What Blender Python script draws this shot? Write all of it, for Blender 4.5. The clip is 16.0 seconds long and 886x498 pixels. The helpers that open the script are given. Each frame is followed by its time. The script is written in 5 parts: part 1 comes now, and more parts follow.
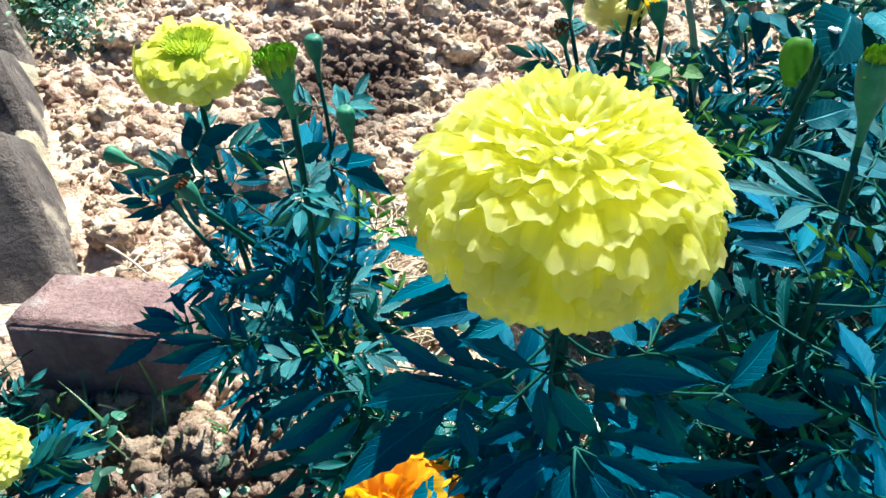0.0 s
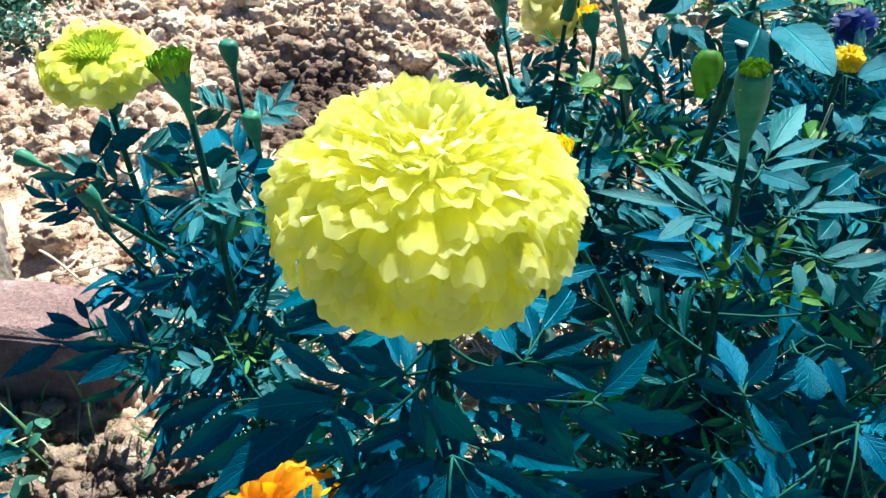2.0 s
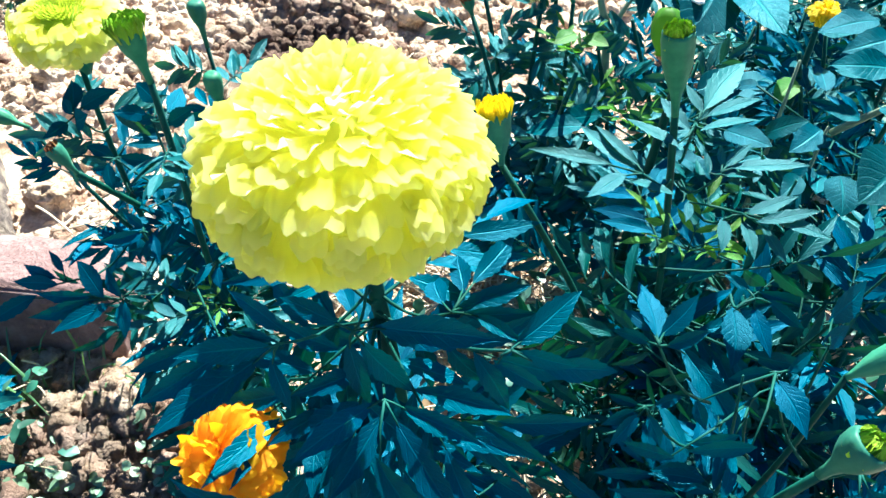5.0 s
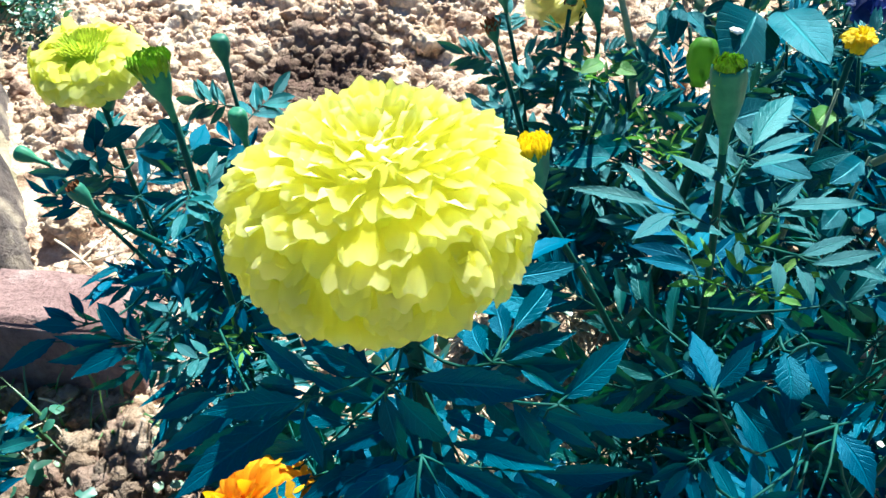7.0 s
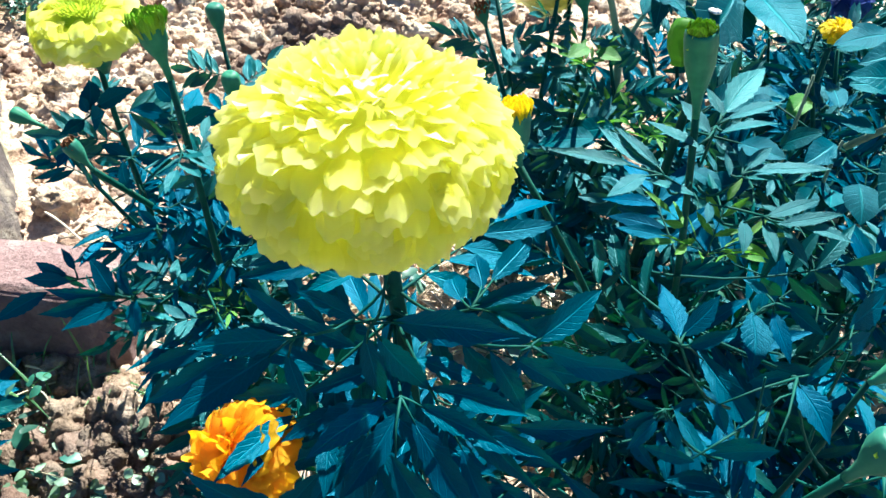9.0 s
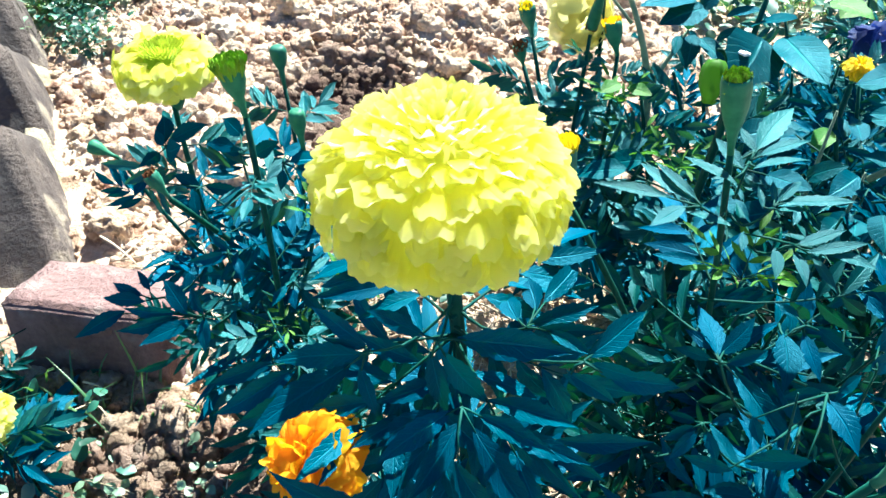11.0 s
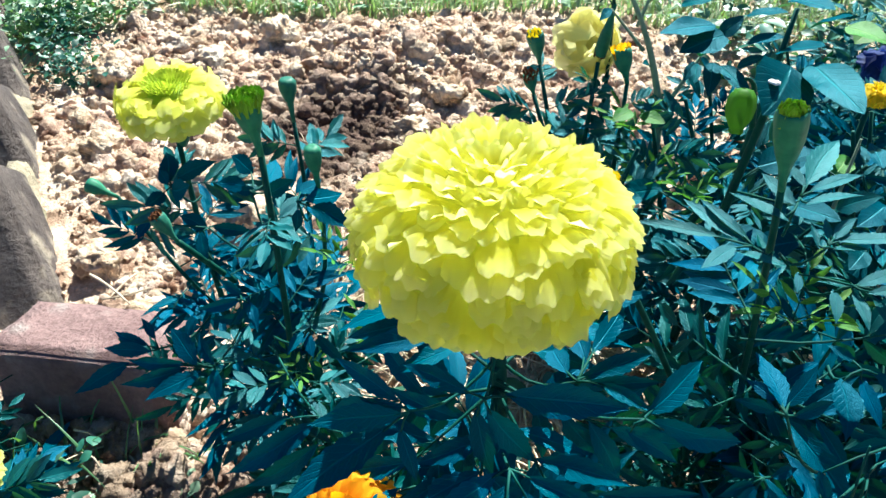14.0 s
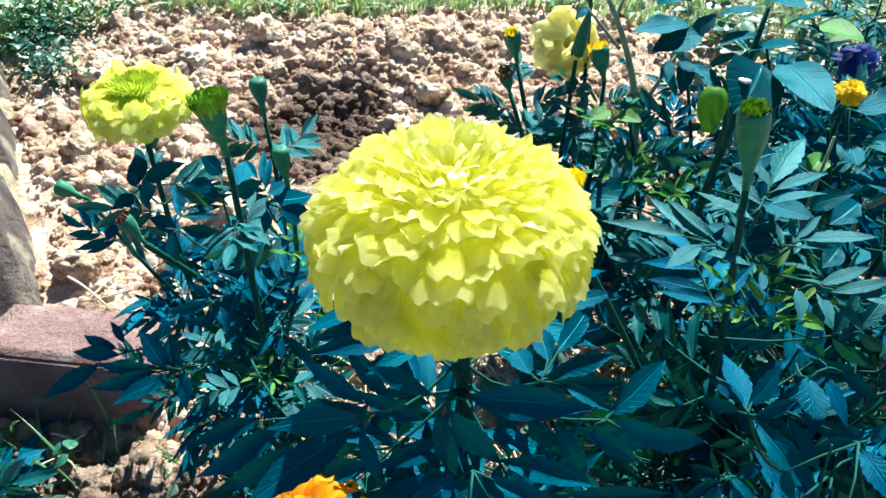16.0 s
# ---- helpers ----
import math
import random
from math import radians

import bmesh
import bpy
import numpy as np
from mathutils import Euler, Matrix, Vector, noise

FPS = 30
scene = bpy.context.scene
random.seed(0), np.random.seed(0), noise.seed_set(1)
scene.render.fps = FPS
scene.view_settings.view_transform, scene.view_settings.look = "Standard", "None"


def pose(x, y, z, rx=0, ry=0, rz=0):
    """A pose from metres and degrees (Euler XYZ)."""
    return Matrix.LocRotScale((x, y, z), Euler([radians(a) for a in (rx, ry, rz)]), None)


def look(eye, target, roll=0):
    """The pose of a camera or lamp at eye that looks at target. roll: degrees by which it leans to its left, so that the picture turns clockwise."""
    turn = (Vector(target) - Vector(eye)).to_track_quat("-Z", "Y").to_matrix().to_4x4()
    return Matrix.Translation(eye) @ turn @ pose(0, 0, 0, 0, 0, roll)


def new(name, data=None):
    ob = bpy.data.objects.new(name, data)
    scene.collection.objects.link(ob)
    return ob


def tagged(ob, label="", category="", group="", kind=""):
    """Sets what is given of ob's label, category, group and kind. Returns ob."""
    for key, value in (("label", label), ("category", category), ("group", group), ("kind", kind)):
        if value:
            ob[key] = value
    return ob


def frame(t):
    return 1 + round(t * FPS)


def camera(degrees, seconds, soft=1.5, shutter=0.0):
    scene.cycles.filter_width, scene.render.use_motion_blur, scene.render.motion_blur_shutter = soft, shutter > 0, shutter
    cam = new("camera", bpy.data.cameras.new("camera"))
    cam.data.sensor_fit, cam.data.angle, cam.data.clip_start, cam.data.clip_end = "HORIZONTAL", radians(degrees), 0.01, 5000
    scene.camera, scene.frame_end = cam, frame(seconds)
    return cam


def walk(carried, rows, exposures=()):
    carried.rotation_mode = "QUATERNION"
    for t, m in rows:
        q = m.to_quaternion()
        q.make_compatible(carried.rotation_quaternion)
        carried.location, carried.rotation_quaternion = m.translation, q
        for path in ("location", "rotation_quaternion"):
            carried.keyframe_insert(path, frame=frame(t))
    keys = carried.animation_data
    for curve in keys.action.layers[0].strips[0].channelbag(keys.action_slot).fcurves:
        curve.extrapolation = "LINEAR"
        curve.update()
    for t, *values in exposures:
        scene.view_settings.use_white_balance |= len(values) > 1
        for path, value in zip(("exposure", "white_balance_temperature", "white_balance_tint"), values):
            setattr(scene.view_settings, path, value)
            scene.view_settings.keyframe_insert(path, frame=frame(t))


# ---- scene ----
cam = camera(61.2, 16.0)
PATH = [
    (0, (0.022, 0.037, 0.486), (-0.027, 1.453, -0.926), -0.4),
    (0.5, (0.017, 0.043, 0.489), (-0.002, 1.475, -0.907), -0.3),
    (1, (0.019, 0.042, 0.488), (0.076, 1.482, -0.898), 2.1),
    (1.5, (0.04, 0.038, 0.487), (0.053, 1.482, -0.897), 1.6),
    (2, (0.055, 0.038, 0.486), (0.064, 1.469, -0.911), 1.7),
    (2.5, (0.055, 0.037, 0.488), (0.06, 1.477, -0.9), 1.4),
    (3, (0.054, 0.035, 0.482), (0.055, 1.444, -0.937), 2.3),
    (3.5, (0.051, 0.027, 0.479), (0.076, 1.363, -1.01), 5.2),
    (4, (0.058, 0.027, 0.479), (0.069, 1.32, -1.046), 4.8),
    (4.5, (0.078, 0.026, 0.489), (0.05, 1.352, -1.008), 1.9),
    (4.7, (0.086, 0.027, 0.495), (0.058, 1.363, -0.993), 0.9),
    (6.8, (0.077, 0.044, 0.492), (-0.01, 1.431, -0.947), -1.6),
    (7, (0.076, 0.044, 0.491), (0.001, 1.433, -0.946), -1.0),
    (7.5, (0.072, 0.04, 0.488), (0.005, 1.408, -0.969), 0.2),
    (8, (0.072, 0.031, 0.48), (0.062, 1.393, -0.984), 2.6),
    (8.2, (0.074, 0.031, 0.48), (0.052, 1.4, -0.978), 2.1),
    (10.3, (0.081, 0.002, 0.503), (0.027, 1.41, -0.916), 1.0),
    (10.5, (0.079, 0.001, 0.504), (0.033, 1.412, -0.913), 1.2),
    (11, (0.064, 0.003, 0.505), (-0.029, 1.444, -0.879), 0.3),
    (11.5, (0.057, 0.007, 0.503), (-0.024, 1.467, -0.862), 0.1),
    (12, (0.053, 0.016, 0.501), (-0.003, 1.479, -0.862), 0.4),
    (12.5, (0.047, 0.018, 0.503), (-0.026, 1.493, -0.846), -0.1),
    (13, (0.045, 0.021, 0.501), (0.002, 1.49, -0.855), 0.9),
    (13.5, (0.041, 0.022, 0.499), (-0.007, 1.496, -0.852), 0.7),
    (14, (0.04, 0.023, 0.498), (0.001, 1.506, -0.843), 0.9),
    (14.5, (0.043, 0.022, 0.5), (-0.009, 1.507, -0.839), 0.4),
    (15, (0.045, 0.022, 0.502), (-0.017, 1.512, -0.831), -0.2),
    (15.5, (0.047, 0.023, 0.5), (0.008, 1.509, -0.838), 0.4),
    (16, (0.051, 0.025, 0.498), (0.031, 1.506, -0.846), 1.0),
]
walk(cam, [(t, look(eye, target, roll)) for t, eye, target, roll in PATH], exposures=[(0, 1.66, 5700, 0), (1.0, 1.66, 5700, 0), (2.5, 1.63, 5700, 0), (4.0, 2.24, 5700, 0), (4.7, 2.25, 5700, 0), (7.0, 1.85, 5700, 0), (8.2, 1.85, 5700, 0), (10.5, 2.25, 5700, 0), (11.0, 2.16, 5700, 0), (12.0, 1.76, 5700, 0), (13.0, 1.66, 5700, 0), (16.0, 1.63, 5700, 0)])

# ---- world, sun ----
SUN_DIR = Vector((0.18, 0.68, 0.71)).normalized()      # towards the sun
world = bpy.data.worlds.new("sky")
scene.world = world
world.use_nodes = True
wn = world.node_tree
sky = wn.nodes.new("ShaderNodeTexSky")
sky.sky_type = "NISHITA"
sky.sun_disc = False
sky.sun_elevation = math.asin(SUN_DIR.z)
sky.sun_rotation = math.atan2(SUN_DIR.x, SUN_DIR.y)
sky.air_density, sky.dust_density, sky.ozone_density = 1.0, 0.0, 8.0
wn.nodes["Background"].inputs["Strength"].default_value = 0.034
wn.links.new(sky.outputs[0], wn.nodes["Background"].inputs["Color"])
sun_data = bpy.data.lights.new("sun", "SUN")
sun_data.energy, sun_data.angle, sun_data.color = 5.0, radians(0.53), (1.0, 0.91, 0.78)
sun = new("sun", sun_data)
sun.matrix_world = look(SUN_DIR * 5, (0, 0, 0))

# ---- materials ----


def base_material(name):
    m = bpy.data.materials.new(name)
    m.use_nodes = True
    nt = m.node_tree
    return m, nt, nt.nodes["Principled BSDF"], nt.nodes["Material Output"]


def noise_node(nt, scale, detail=4.0, rough=0.55, coord="Object"):
    tc = nt.nodes.new("ShaderNodeTexCoord")
    n = nt.nodes.new("ShaderNodeTexNoise")
    n.inputs["Scale"].default_value, n.inputs["Detail"].default_value, n.inputs["Roughness"].default_value = scale, detail, rough
    nt.links.new(tc.outputs[coord], n.inputs["Vector"])
    return n.outputs["Fac"]


def ramp(nt, fac, *stops):
    r = nt.nodes.new("ShaderNodeValToRGB")
    while len(r.color_ramp.elements) < len(stops):
        r.color_ramp.elements.new(0.5)
    for e, (p, c) in zip(r.color_ramp.elements, stops):
        e.position, e.color = p, (*c, 1)
    nt.links.new(fac, r.inputs["Fac"])
    return r.outputs["Color"]


def mix(nt, fac, a, b, kind="MIX"):
    n = nt.nodes.new("ShaderNodeMix")
    n.data_type, n.blend_type = "RGBA", kind
    for sock, v in ((n.inputs["Factor"], fac), (n.inputs["A"], a), (n.inputs["B"], b)):
        if isinstance(v, (int, float)):
            sock.default_value = v
        elif isinstance(v, tuple):
            sock.default_value = (*v, 1)
        else:
            nt.links.new(v, sock)
    return n.outputs["Result"]


def bump(nt, bsdf, height, strength, distance):
    b = nt.nodes.new("ShaderNodeBump")
    b.inputs["Strength"].default_value, b.inputs["Distance"].default_value = strength, distance
    nt.links.new(height, b.inputs["Height"])
    nt.links.new(b.outputs["Normal"], bsdf.inputs["Normal"])
    return b


def random_hue(nt, colour, value=(0.7, 1.25), hue=(0.485, 0.515), sat=1.0, island=False):
    """Varies a colour from piece to piece."""
    if island:
        rnd = nt.nodes.new("ShaderNodeNewGeometry").outputs["Random Per Island"]
    else:
        rnd = nt.nodes.new("ShaderNodeObjectInfo").outputs["Random"]
    h = nt.nodes.new("ShaderNodeHueSaturation")
    h.inputs["Saturation"].default_value = sat
    for sock, (lo, hi), mul in (("Value", value, 1.0), ("Hue", hue, 7.31)):
        m = nt.nodes.new("ShaderNodeMath")
        m.operation = "MULTIPLY"
        m.inputs[1].default_value = mul
        nt.links.new(rnd, m.inputs[0])
        f = nt.nodes.new("ShaderNodeMath")
        f.operation = "FRACT"
        nt.links.new(m.outputs[0], f.inputs[0])
        r = nt.nodes.new("ShaderNodeMapRange")
        r.inputs["To Min"].default_value, r.inputs["To Max"].default_value = lo, hi
        nt.links.new(f.outputs[0], r.inputs["Value"])
        nt.links.new(r.outputs[0], h.inputs[sock])
    nt.links.new(colour, h.inputs["Color"])
    return h.outputs["Color"]


def leafy(name, dark, light, vein, through_light, thin=0.3, rough=0.42, island=False, value=(0.7, 1.3), veins=True, spec=0.5, tint=(1, 1, 1)):
    """A leaf blade: two greens, a paler midrib and side veins along the blade's own axes, and light that comes through."""
    m, nt, b, out = base_material(name)
    fac = noise_node(nt, 90, 5)
    col = ramp(nt, fac, (0.3, dark), (0.7, light))
    big = noise_node(nt, 7, 2, coord="Generated")
    col = mix(nt, big, col, mix(nt, 1.0, col, (0.75, 0.85, 0.8), "MULTIPLY"))
    height = fac
    if veins:
        tc = nt.nodes.new("ShaderNodeTexCoord")
        sep = nt.nodes.new("ShaderNodeSeparateXYZ")
        nt.links.new(tc.outputs["UV"], sep.inputs[0])
        ax = nt.nodes.new("ShaderNodeMath")
        ax.operation = "ABSOLUTE"
        nt.links.new(sep.outputs["X"], ax.inputs[0])
        mid = nt.nodes.new("ShaderNodeMapRange")
        mid.inputs["From Min"].default_value, mid.inputs["From Max"].default_value = 0.10, 0.03
        nt.links.new(ax.outputs[0], mid.inputs["Value"])
        slope = nt.nodes.new("ShaderNodeMath")
        slope.operation = "MULTIPLY_ADD"
        slope.inputs[1].default_value = -0.22
        nt.links.new(ax.outputs[0], slope.inputs[0])
        nt.links.new(sep.outputs["Y"], slope.inputs[2])
        wave = nt.nodes.new("ShaderNodeMath")
        wave.operation = "MULTIPLY"
        wave.inputs[1].default_value = 58.0
        nt.links.new(slope.outputs[0], wave.inputs[0])
        sine = nt.nodes.new("ShaderNodeMath")
        sine.operation = "SINE"
        nt.links.new(wave.outputs[0], sine.inputs[0])
        side = nt.nodes.new("ShaderNodeMapRange")
        side.inputs["From Min"].default_value, side.inputs["From Max"].default_value = 0.75, 1.0
        side.inputs["To Max"].default_value = 0.35
        nt.links.new(sine.outputs[0], side.inputs["Value"])
        both = nt.nodes.new("ShaderNodeMath")
        both.operation = "MAXIMUM"
        nt.links.new(mid.outputs[0], both.inputs[0])
        nt.links.new(side.outputs[0], both.inputs[1])
        col = mix(nt, both.outputs[0], col, vein)
        inv = nt.nodes.new("ShaderNodeMath")
        inv.operation = "MULTIPLY_ADD"
        inv.inputs[1].default_value = -1.2
        nt.links.new(both.outputs[0], inv.inputs[0])
        nt.links.new(fac, inv.inputs[2])
        height = inv.outputs[0]
    col = random_hue(nt, col, value, island=island)
    nt.links.new(col, b.inputs["Base Color"])
    b.inputs["Roughness"].default_value = 0.8
    b.inputs["Specular IOR Level"].default_value = 0.0
    relief = bump(nt, b, height, 0.45, 0.0006)
    t = nt.nodes.new("ShaderNodeBsdfTranslucent")
    t.inputs["Color"].default_value = (*through_light, 1)
    s = nt.nodes.new("ShaderNodeMixShader")
    s.inputs[0].default_value = thin
    nt.links.new(b.outputs[0], s.inputs[1])
    nt.links.new(t.outputs[0], s.inputs[2])
    g = nt.nodes.new("ShaderNodeBsdfGlossy")                # the waxy skin
    g.inputs["Color"].default_value = (*tint, 1)
    g.inputs["Roughness"].default_value = rough
    nt.links.new(relief.outputs["Normal"], g.inputs["Normal"])
    w = nt.nodes.new("ShaderNodeMixShader")
    w.inputs[0].default_value = spec
    nt.links.new(s.outputs[0], w.inputs[1])
    nt.links.new(g.outputs[0], w.inputs[2])
    nt.links.new(w.outputs[0], out.inputs["Surface"])
    return m


def petal_material(name, inner, outer, through_light, thin=0.35):
    """A petal: deeper at its base, paler at its rim, with fine streaks along it."""
    m, nt, b, out = base_material(name)
    tc = nt.nodes.new("ShaderNodeTexCoord")
    sep = nt.nodes.new("ShaderNodeSeparateXYZ")
    nt.links.new(tc.outputs["UV"], sep.inputs[0])
    col = ramp(nt, sep.outputs["Y"], (0.60, inner), (0.96, outer))
    mp = nt.nodes.new("ShaderNodeMapping")
    mp.inputs["Scale"].default_value = (16, 2, 1)
    nt.links.new(tc.outputs["UV"], mp.inputs[0])
    n = nt.nodes.new("ShaderNodeTexNoise")
    n.inputs["Scale"].default_value, n.inputs["Detail"].default_value = 1.5, 3
    nt.links.new(mp.outputs[0], n.inputs["Vector"])
    col = mix(nt, 0.22, col, mix(nt, n.outputs["Fac"], inner, outer))
    col = random_hue(nt, col, (0.88, 1.08), (0.494, 0.506))
    nt.links.new(col, b.inputs["Base Color"])
    b.inputs["Roughness"].default_value = 0.6
    b.inputs["Specular IOR Level"].default_value = 0.25
    bump(nt, b, n.outputs["Fac"], 0.5, 0.0010)
    t = nt.nodes.new("ShaderNodeBsdfTranslucent")
    t.inputs["Color"].default_value = (*through_light, 1)
    s = nt.nodes.new("ShaderNodeMixShader")
    s.inputs[0].default_value = thin
    nt.links.new(b.outputs[0], s.inputs[1])
    nt.links.new(t.outputs[0], s.inputs[2])
    clear = nt.nodes.new("ShaderNodeBsdfTransparent")        # the petal is thin enough to let some light straight through
    clear.inputs["Color"].default_value = (*(min(1.0, 0.3 + 0.75 * c) for c in through_light), 1)
    w = nt.nodes.new("ShaderNodeMixShader")
    w.inputs[0].default_value = 0.15
    nt.links.new(s.outputs[0], w.inputs[1])
    nt.links.new(clear.outputs[0], w.inputs[2])
    nt.links.new(w.outputs[0], out.inputs["Surface"])
    return m


def soil_material(name, island=False):
    """Reddish loam: pale dry crumbs, darker moist patches with painted shade round one dug hollow, fine grit."""
    m, nt, b, out = base_material(name)
    fine = noise_node(nt, 260, 6, 0.7)
    mid = noise_node(nt, 34, 5, 0.6)
    dry = ramp(nt, mid, (0.29, (0.22, 0.118, 0.074)), (0.49, (0.64, 0.475, 0.352)), (0.75, (0.90, 0.815, 0.705)))
    dry = mix(nt, 0.45, dry, mix(nt, 1.0, dry, ramp(nt, fine, (0.3, (0.45, 0.42, 0.4)), (0.7, (1.25, 1.2, 1.15))), "MULTIPLY"))
    # moist soil and painted shade share this dark colour
    moist_shade = ramp(nt, fine, (0.3, (0.080, 0.052, 0.040)), (0.7, (0.19, 0.128, 0.10)))
    tc = nt.nodes.new("ShaderNodeTexCoord")
    off = nt.nodes.new("ShaderNodeVectorMath")
    off.operation = "SUBTRACT"
    off.inputs[1].default_value = (-0.120, 0.795, 0.0)
    nt.links.new(tc.outputs["Object"], off.inputs[0])
    sq = nt.nodes.new("ShaderNodeVectorMath")
    sq.operation = "MULTIPLY"
    sq.inputs[1].default_value = (8.6, 6.8, 0.0)
    nt.links.new(off.outputs[0], sq.inputs[0])
    ln = nt.nodes.new("ShaderNodeVectorMath")
    ln.operation = "LENGTH"
    nt.links.new(sq.outputs[0], ln.inputs[0])
    ad = nt.nodes.new("ShaderNodeMath")
    ad.operation = "MULTIPLY_ADD"
    ad.inputs[1].default_value = 1.1
    nt.links.new(noise_node(nt, 13, 4), ad.inputs[0])
    nt.links.new(ln.outputs["Value"], ad.inputs[2])
    patch = nt.nodes.new("ShaderNodeMapRange")
    patch.inputs["From Min"].default_value, patch.inputs["From Max"].default_value = 1.6, 1.05
    nt.links.new(ad.outputs[0], patch.inputs["Value"])
    col = mix(nt, patch.outputs[0], dry, moist_shade)
    # moister ground at the foot of the plants, clod shade painted in
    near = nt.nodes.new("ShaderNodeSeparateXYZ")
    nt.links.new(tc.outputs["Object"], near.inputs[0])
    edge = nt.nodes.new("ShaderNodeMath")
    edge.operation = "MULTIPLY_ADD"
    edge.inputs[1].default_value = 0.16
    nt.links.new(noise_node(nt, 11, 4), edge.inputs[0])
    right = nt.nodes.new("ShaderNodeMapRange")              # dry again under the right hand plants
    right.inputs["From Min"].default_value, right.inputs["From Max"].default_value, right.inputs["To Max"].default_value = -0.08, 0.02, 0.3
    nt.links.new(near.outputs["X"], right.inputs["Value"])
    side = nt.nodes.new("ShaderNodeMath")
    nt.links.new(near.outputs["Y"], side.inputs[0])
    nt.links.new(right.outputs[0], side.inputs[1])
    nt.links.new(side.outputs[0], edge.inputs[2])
    damp_shade = nt.nodes.new("ShaderNodeMapRange")
    damp_shade.inputs["From Min"].default_value, damp_shade.inputs["From Max"].default_value, damp_shade.inputs["To Max"].default_value = 0.47, 0.38, 0.8
    nt.links.new(edge.outputs[0], damp_shade.inputs["Value"])
    col = mix(nt, damp_shade.outputs[0], col, moist_shade)
    # beyond the garden bed the ground is lawn
    mid = nt.nodes.new("ShaderNodeVectorMath")
    mid.operation = "SUBTRACT"
    mid.inputs[1].default_value = (-0.05, 0.48, 0.0)
    nt.links.new(tc.outputs["Object"], mid.inputs[0])
    away = nt.nodes.new("ShaderNodeVectorMath")
    away.operation = "LENGTH"
    nt.links.new(mid.outputs[0], away.inputs[0])
    lawn = nt.nodes.new("ShaderNodeMapRange")
    lawn.inputs["From Min"].default_value, lawn.inputs["From Max"].default_value = 0.95, 1.25
    nt.links.new(away.outputs["Value"], lawn.inputs["Value"])
    col = mix(nt, lawn.outputs[0], col, ramp(nt, noise_node(nt, 6, 6, 0.7), (0.3, (0.20, 0.23, 0.10)), (0.7, (0.50, 0.46, 0.30))))
    if island:
        col = random_hue(nt, col, (0.75, 1.25), (0.49, 0.51), island=True)
    nt.links.new(col, b.inputs["Base Color"])
    b.inputs["Roughness"].default_value = 0.95
    b.inputs["Specular IOR Level"].default_value = 0.15
    crumb = nt.nodes.new("ShaderNodeMath")
    crumb.operation = "MULTIPLY_ADD"
    crumb.inputs[1].default_value = 2.2
    nt.links.new(noise_node(nt, 95, 4, 0.6), crumb.inputs[0])
    nt.links.new(fine, crumb.inputs[2])
    bump(nt, b, crumb.outputs[0], 1.0, 0.004)
    return m


def brick_material(name, a, c, mossy):
    m, nt, b, out = base_material(name)
    big, fine = noise_node(nt, 16, 5, 0.65), noise_node(nt, 190, 6, 0.7)
    col = ramp(nt, big, (0.3, a), (0.7, c))
    col = mix(nt, 0.5, col, mix(nt, 1.0, col, ramp(nt, fine, (0.3, (0.5, 0.5, 0.5)), (0.7, (1.3, 1.3, 1.3))), "MULTIPLY"))
    spot = nt.nodes.new("ShaderNodeMapRange")
    spot.inputs["From Min"].default_value, spot.inputs["From Max"].default_value = 0.56, 0.68
    nt.links.new(noise_node(nt, 28, 4), spot.inputs["Value"])
    col = mix(nt, spot.outputs[0], col, mossy)
    nt.links.new(col, b.inputs["Base Color"])
    b.inputs["Roughness"].default_value = 0.9
    pits = nt.nodes.new("ShaderNodeMath")
    pits.operation = "MULTIPLY_ADD"
    pits.inputs[1].default_value = 2.0
    nt.links.new(noise_node(nt, 75, 5, 0.7), pits.inputs[0])
    nt.links.new(fine, pits.inputs[2])
    bump(nt, b, pits.outputs[0], 1.0, 0.004)
    return m


def plain(name, a, c, scale=60, rough=0.6, relief=0.3, island=False, value=(0.8, 1.2), spec=0.4):
    m, nt, b, out = base_material(name)
    fac = noise_node(nt, scale, 5)
    col = random_hue(nt, ramp(nt, fac, (0.3, a), (0.7, c)), value, island=island)
    nt.links.new(col, b.inputs["Base Color"])
    b.inputs["Roughness"].default_value = rough
    b.inputs["Specular IOR Level"].default_value = spec
    bump(nt, b, fac, relief, 0.001)
    return m


LEAF = leafy("marigold_leaf", (0.0008, 0.043, 0.080), (0.0020, 0.067, 0.120), (0.0045, 0.090, 0.142), (0.02, 0.30, 0.10), 0.035, 0.38, spec=0.036, tint=(0.18, 0.68, 1.0))
# young leaves; sun on the lit sprays is painted into this paler colour
LEAF_PALE = leafy("young_sunlit_leaf", (0.004, 0.066, 0.086), (0.012, 0.110, 0.128), (0.020, 0.140, 0.150), (0.08, 0.35, 0.06), 0.10, 0.38, spec=0.044, tint=(0.5, 0.90, 1.0))
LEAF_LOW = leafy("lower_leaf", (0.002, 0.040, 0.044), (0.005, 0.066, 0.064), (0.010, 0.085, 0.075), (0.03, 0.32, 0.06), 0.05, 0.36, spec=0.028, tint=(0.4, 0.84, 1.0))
BROAD = leafy("broad_leaf", (0.001, 0.040, 0.062), (0.003, 0.070, 0.098), (0.015, 0.13, 0.15), (0.05, 0.28, 0.04), 0.08, 0.36, spec=0.028, tint=(0.35, 0.82, 1.0))
LIME = leafy("lime_leaf", (0.03, 0.16, 0.02), (0.08, 0.25, 0.03), (0.15, 0.33, 0.06), (0.14, 0.42, 0.03), 0.3, spec=0.03)
STEM = plain("green_stem", (0.003, 0.050, 0.043), (0.011, 0.090, 0.070), 120, 0.6, spec=0.12)
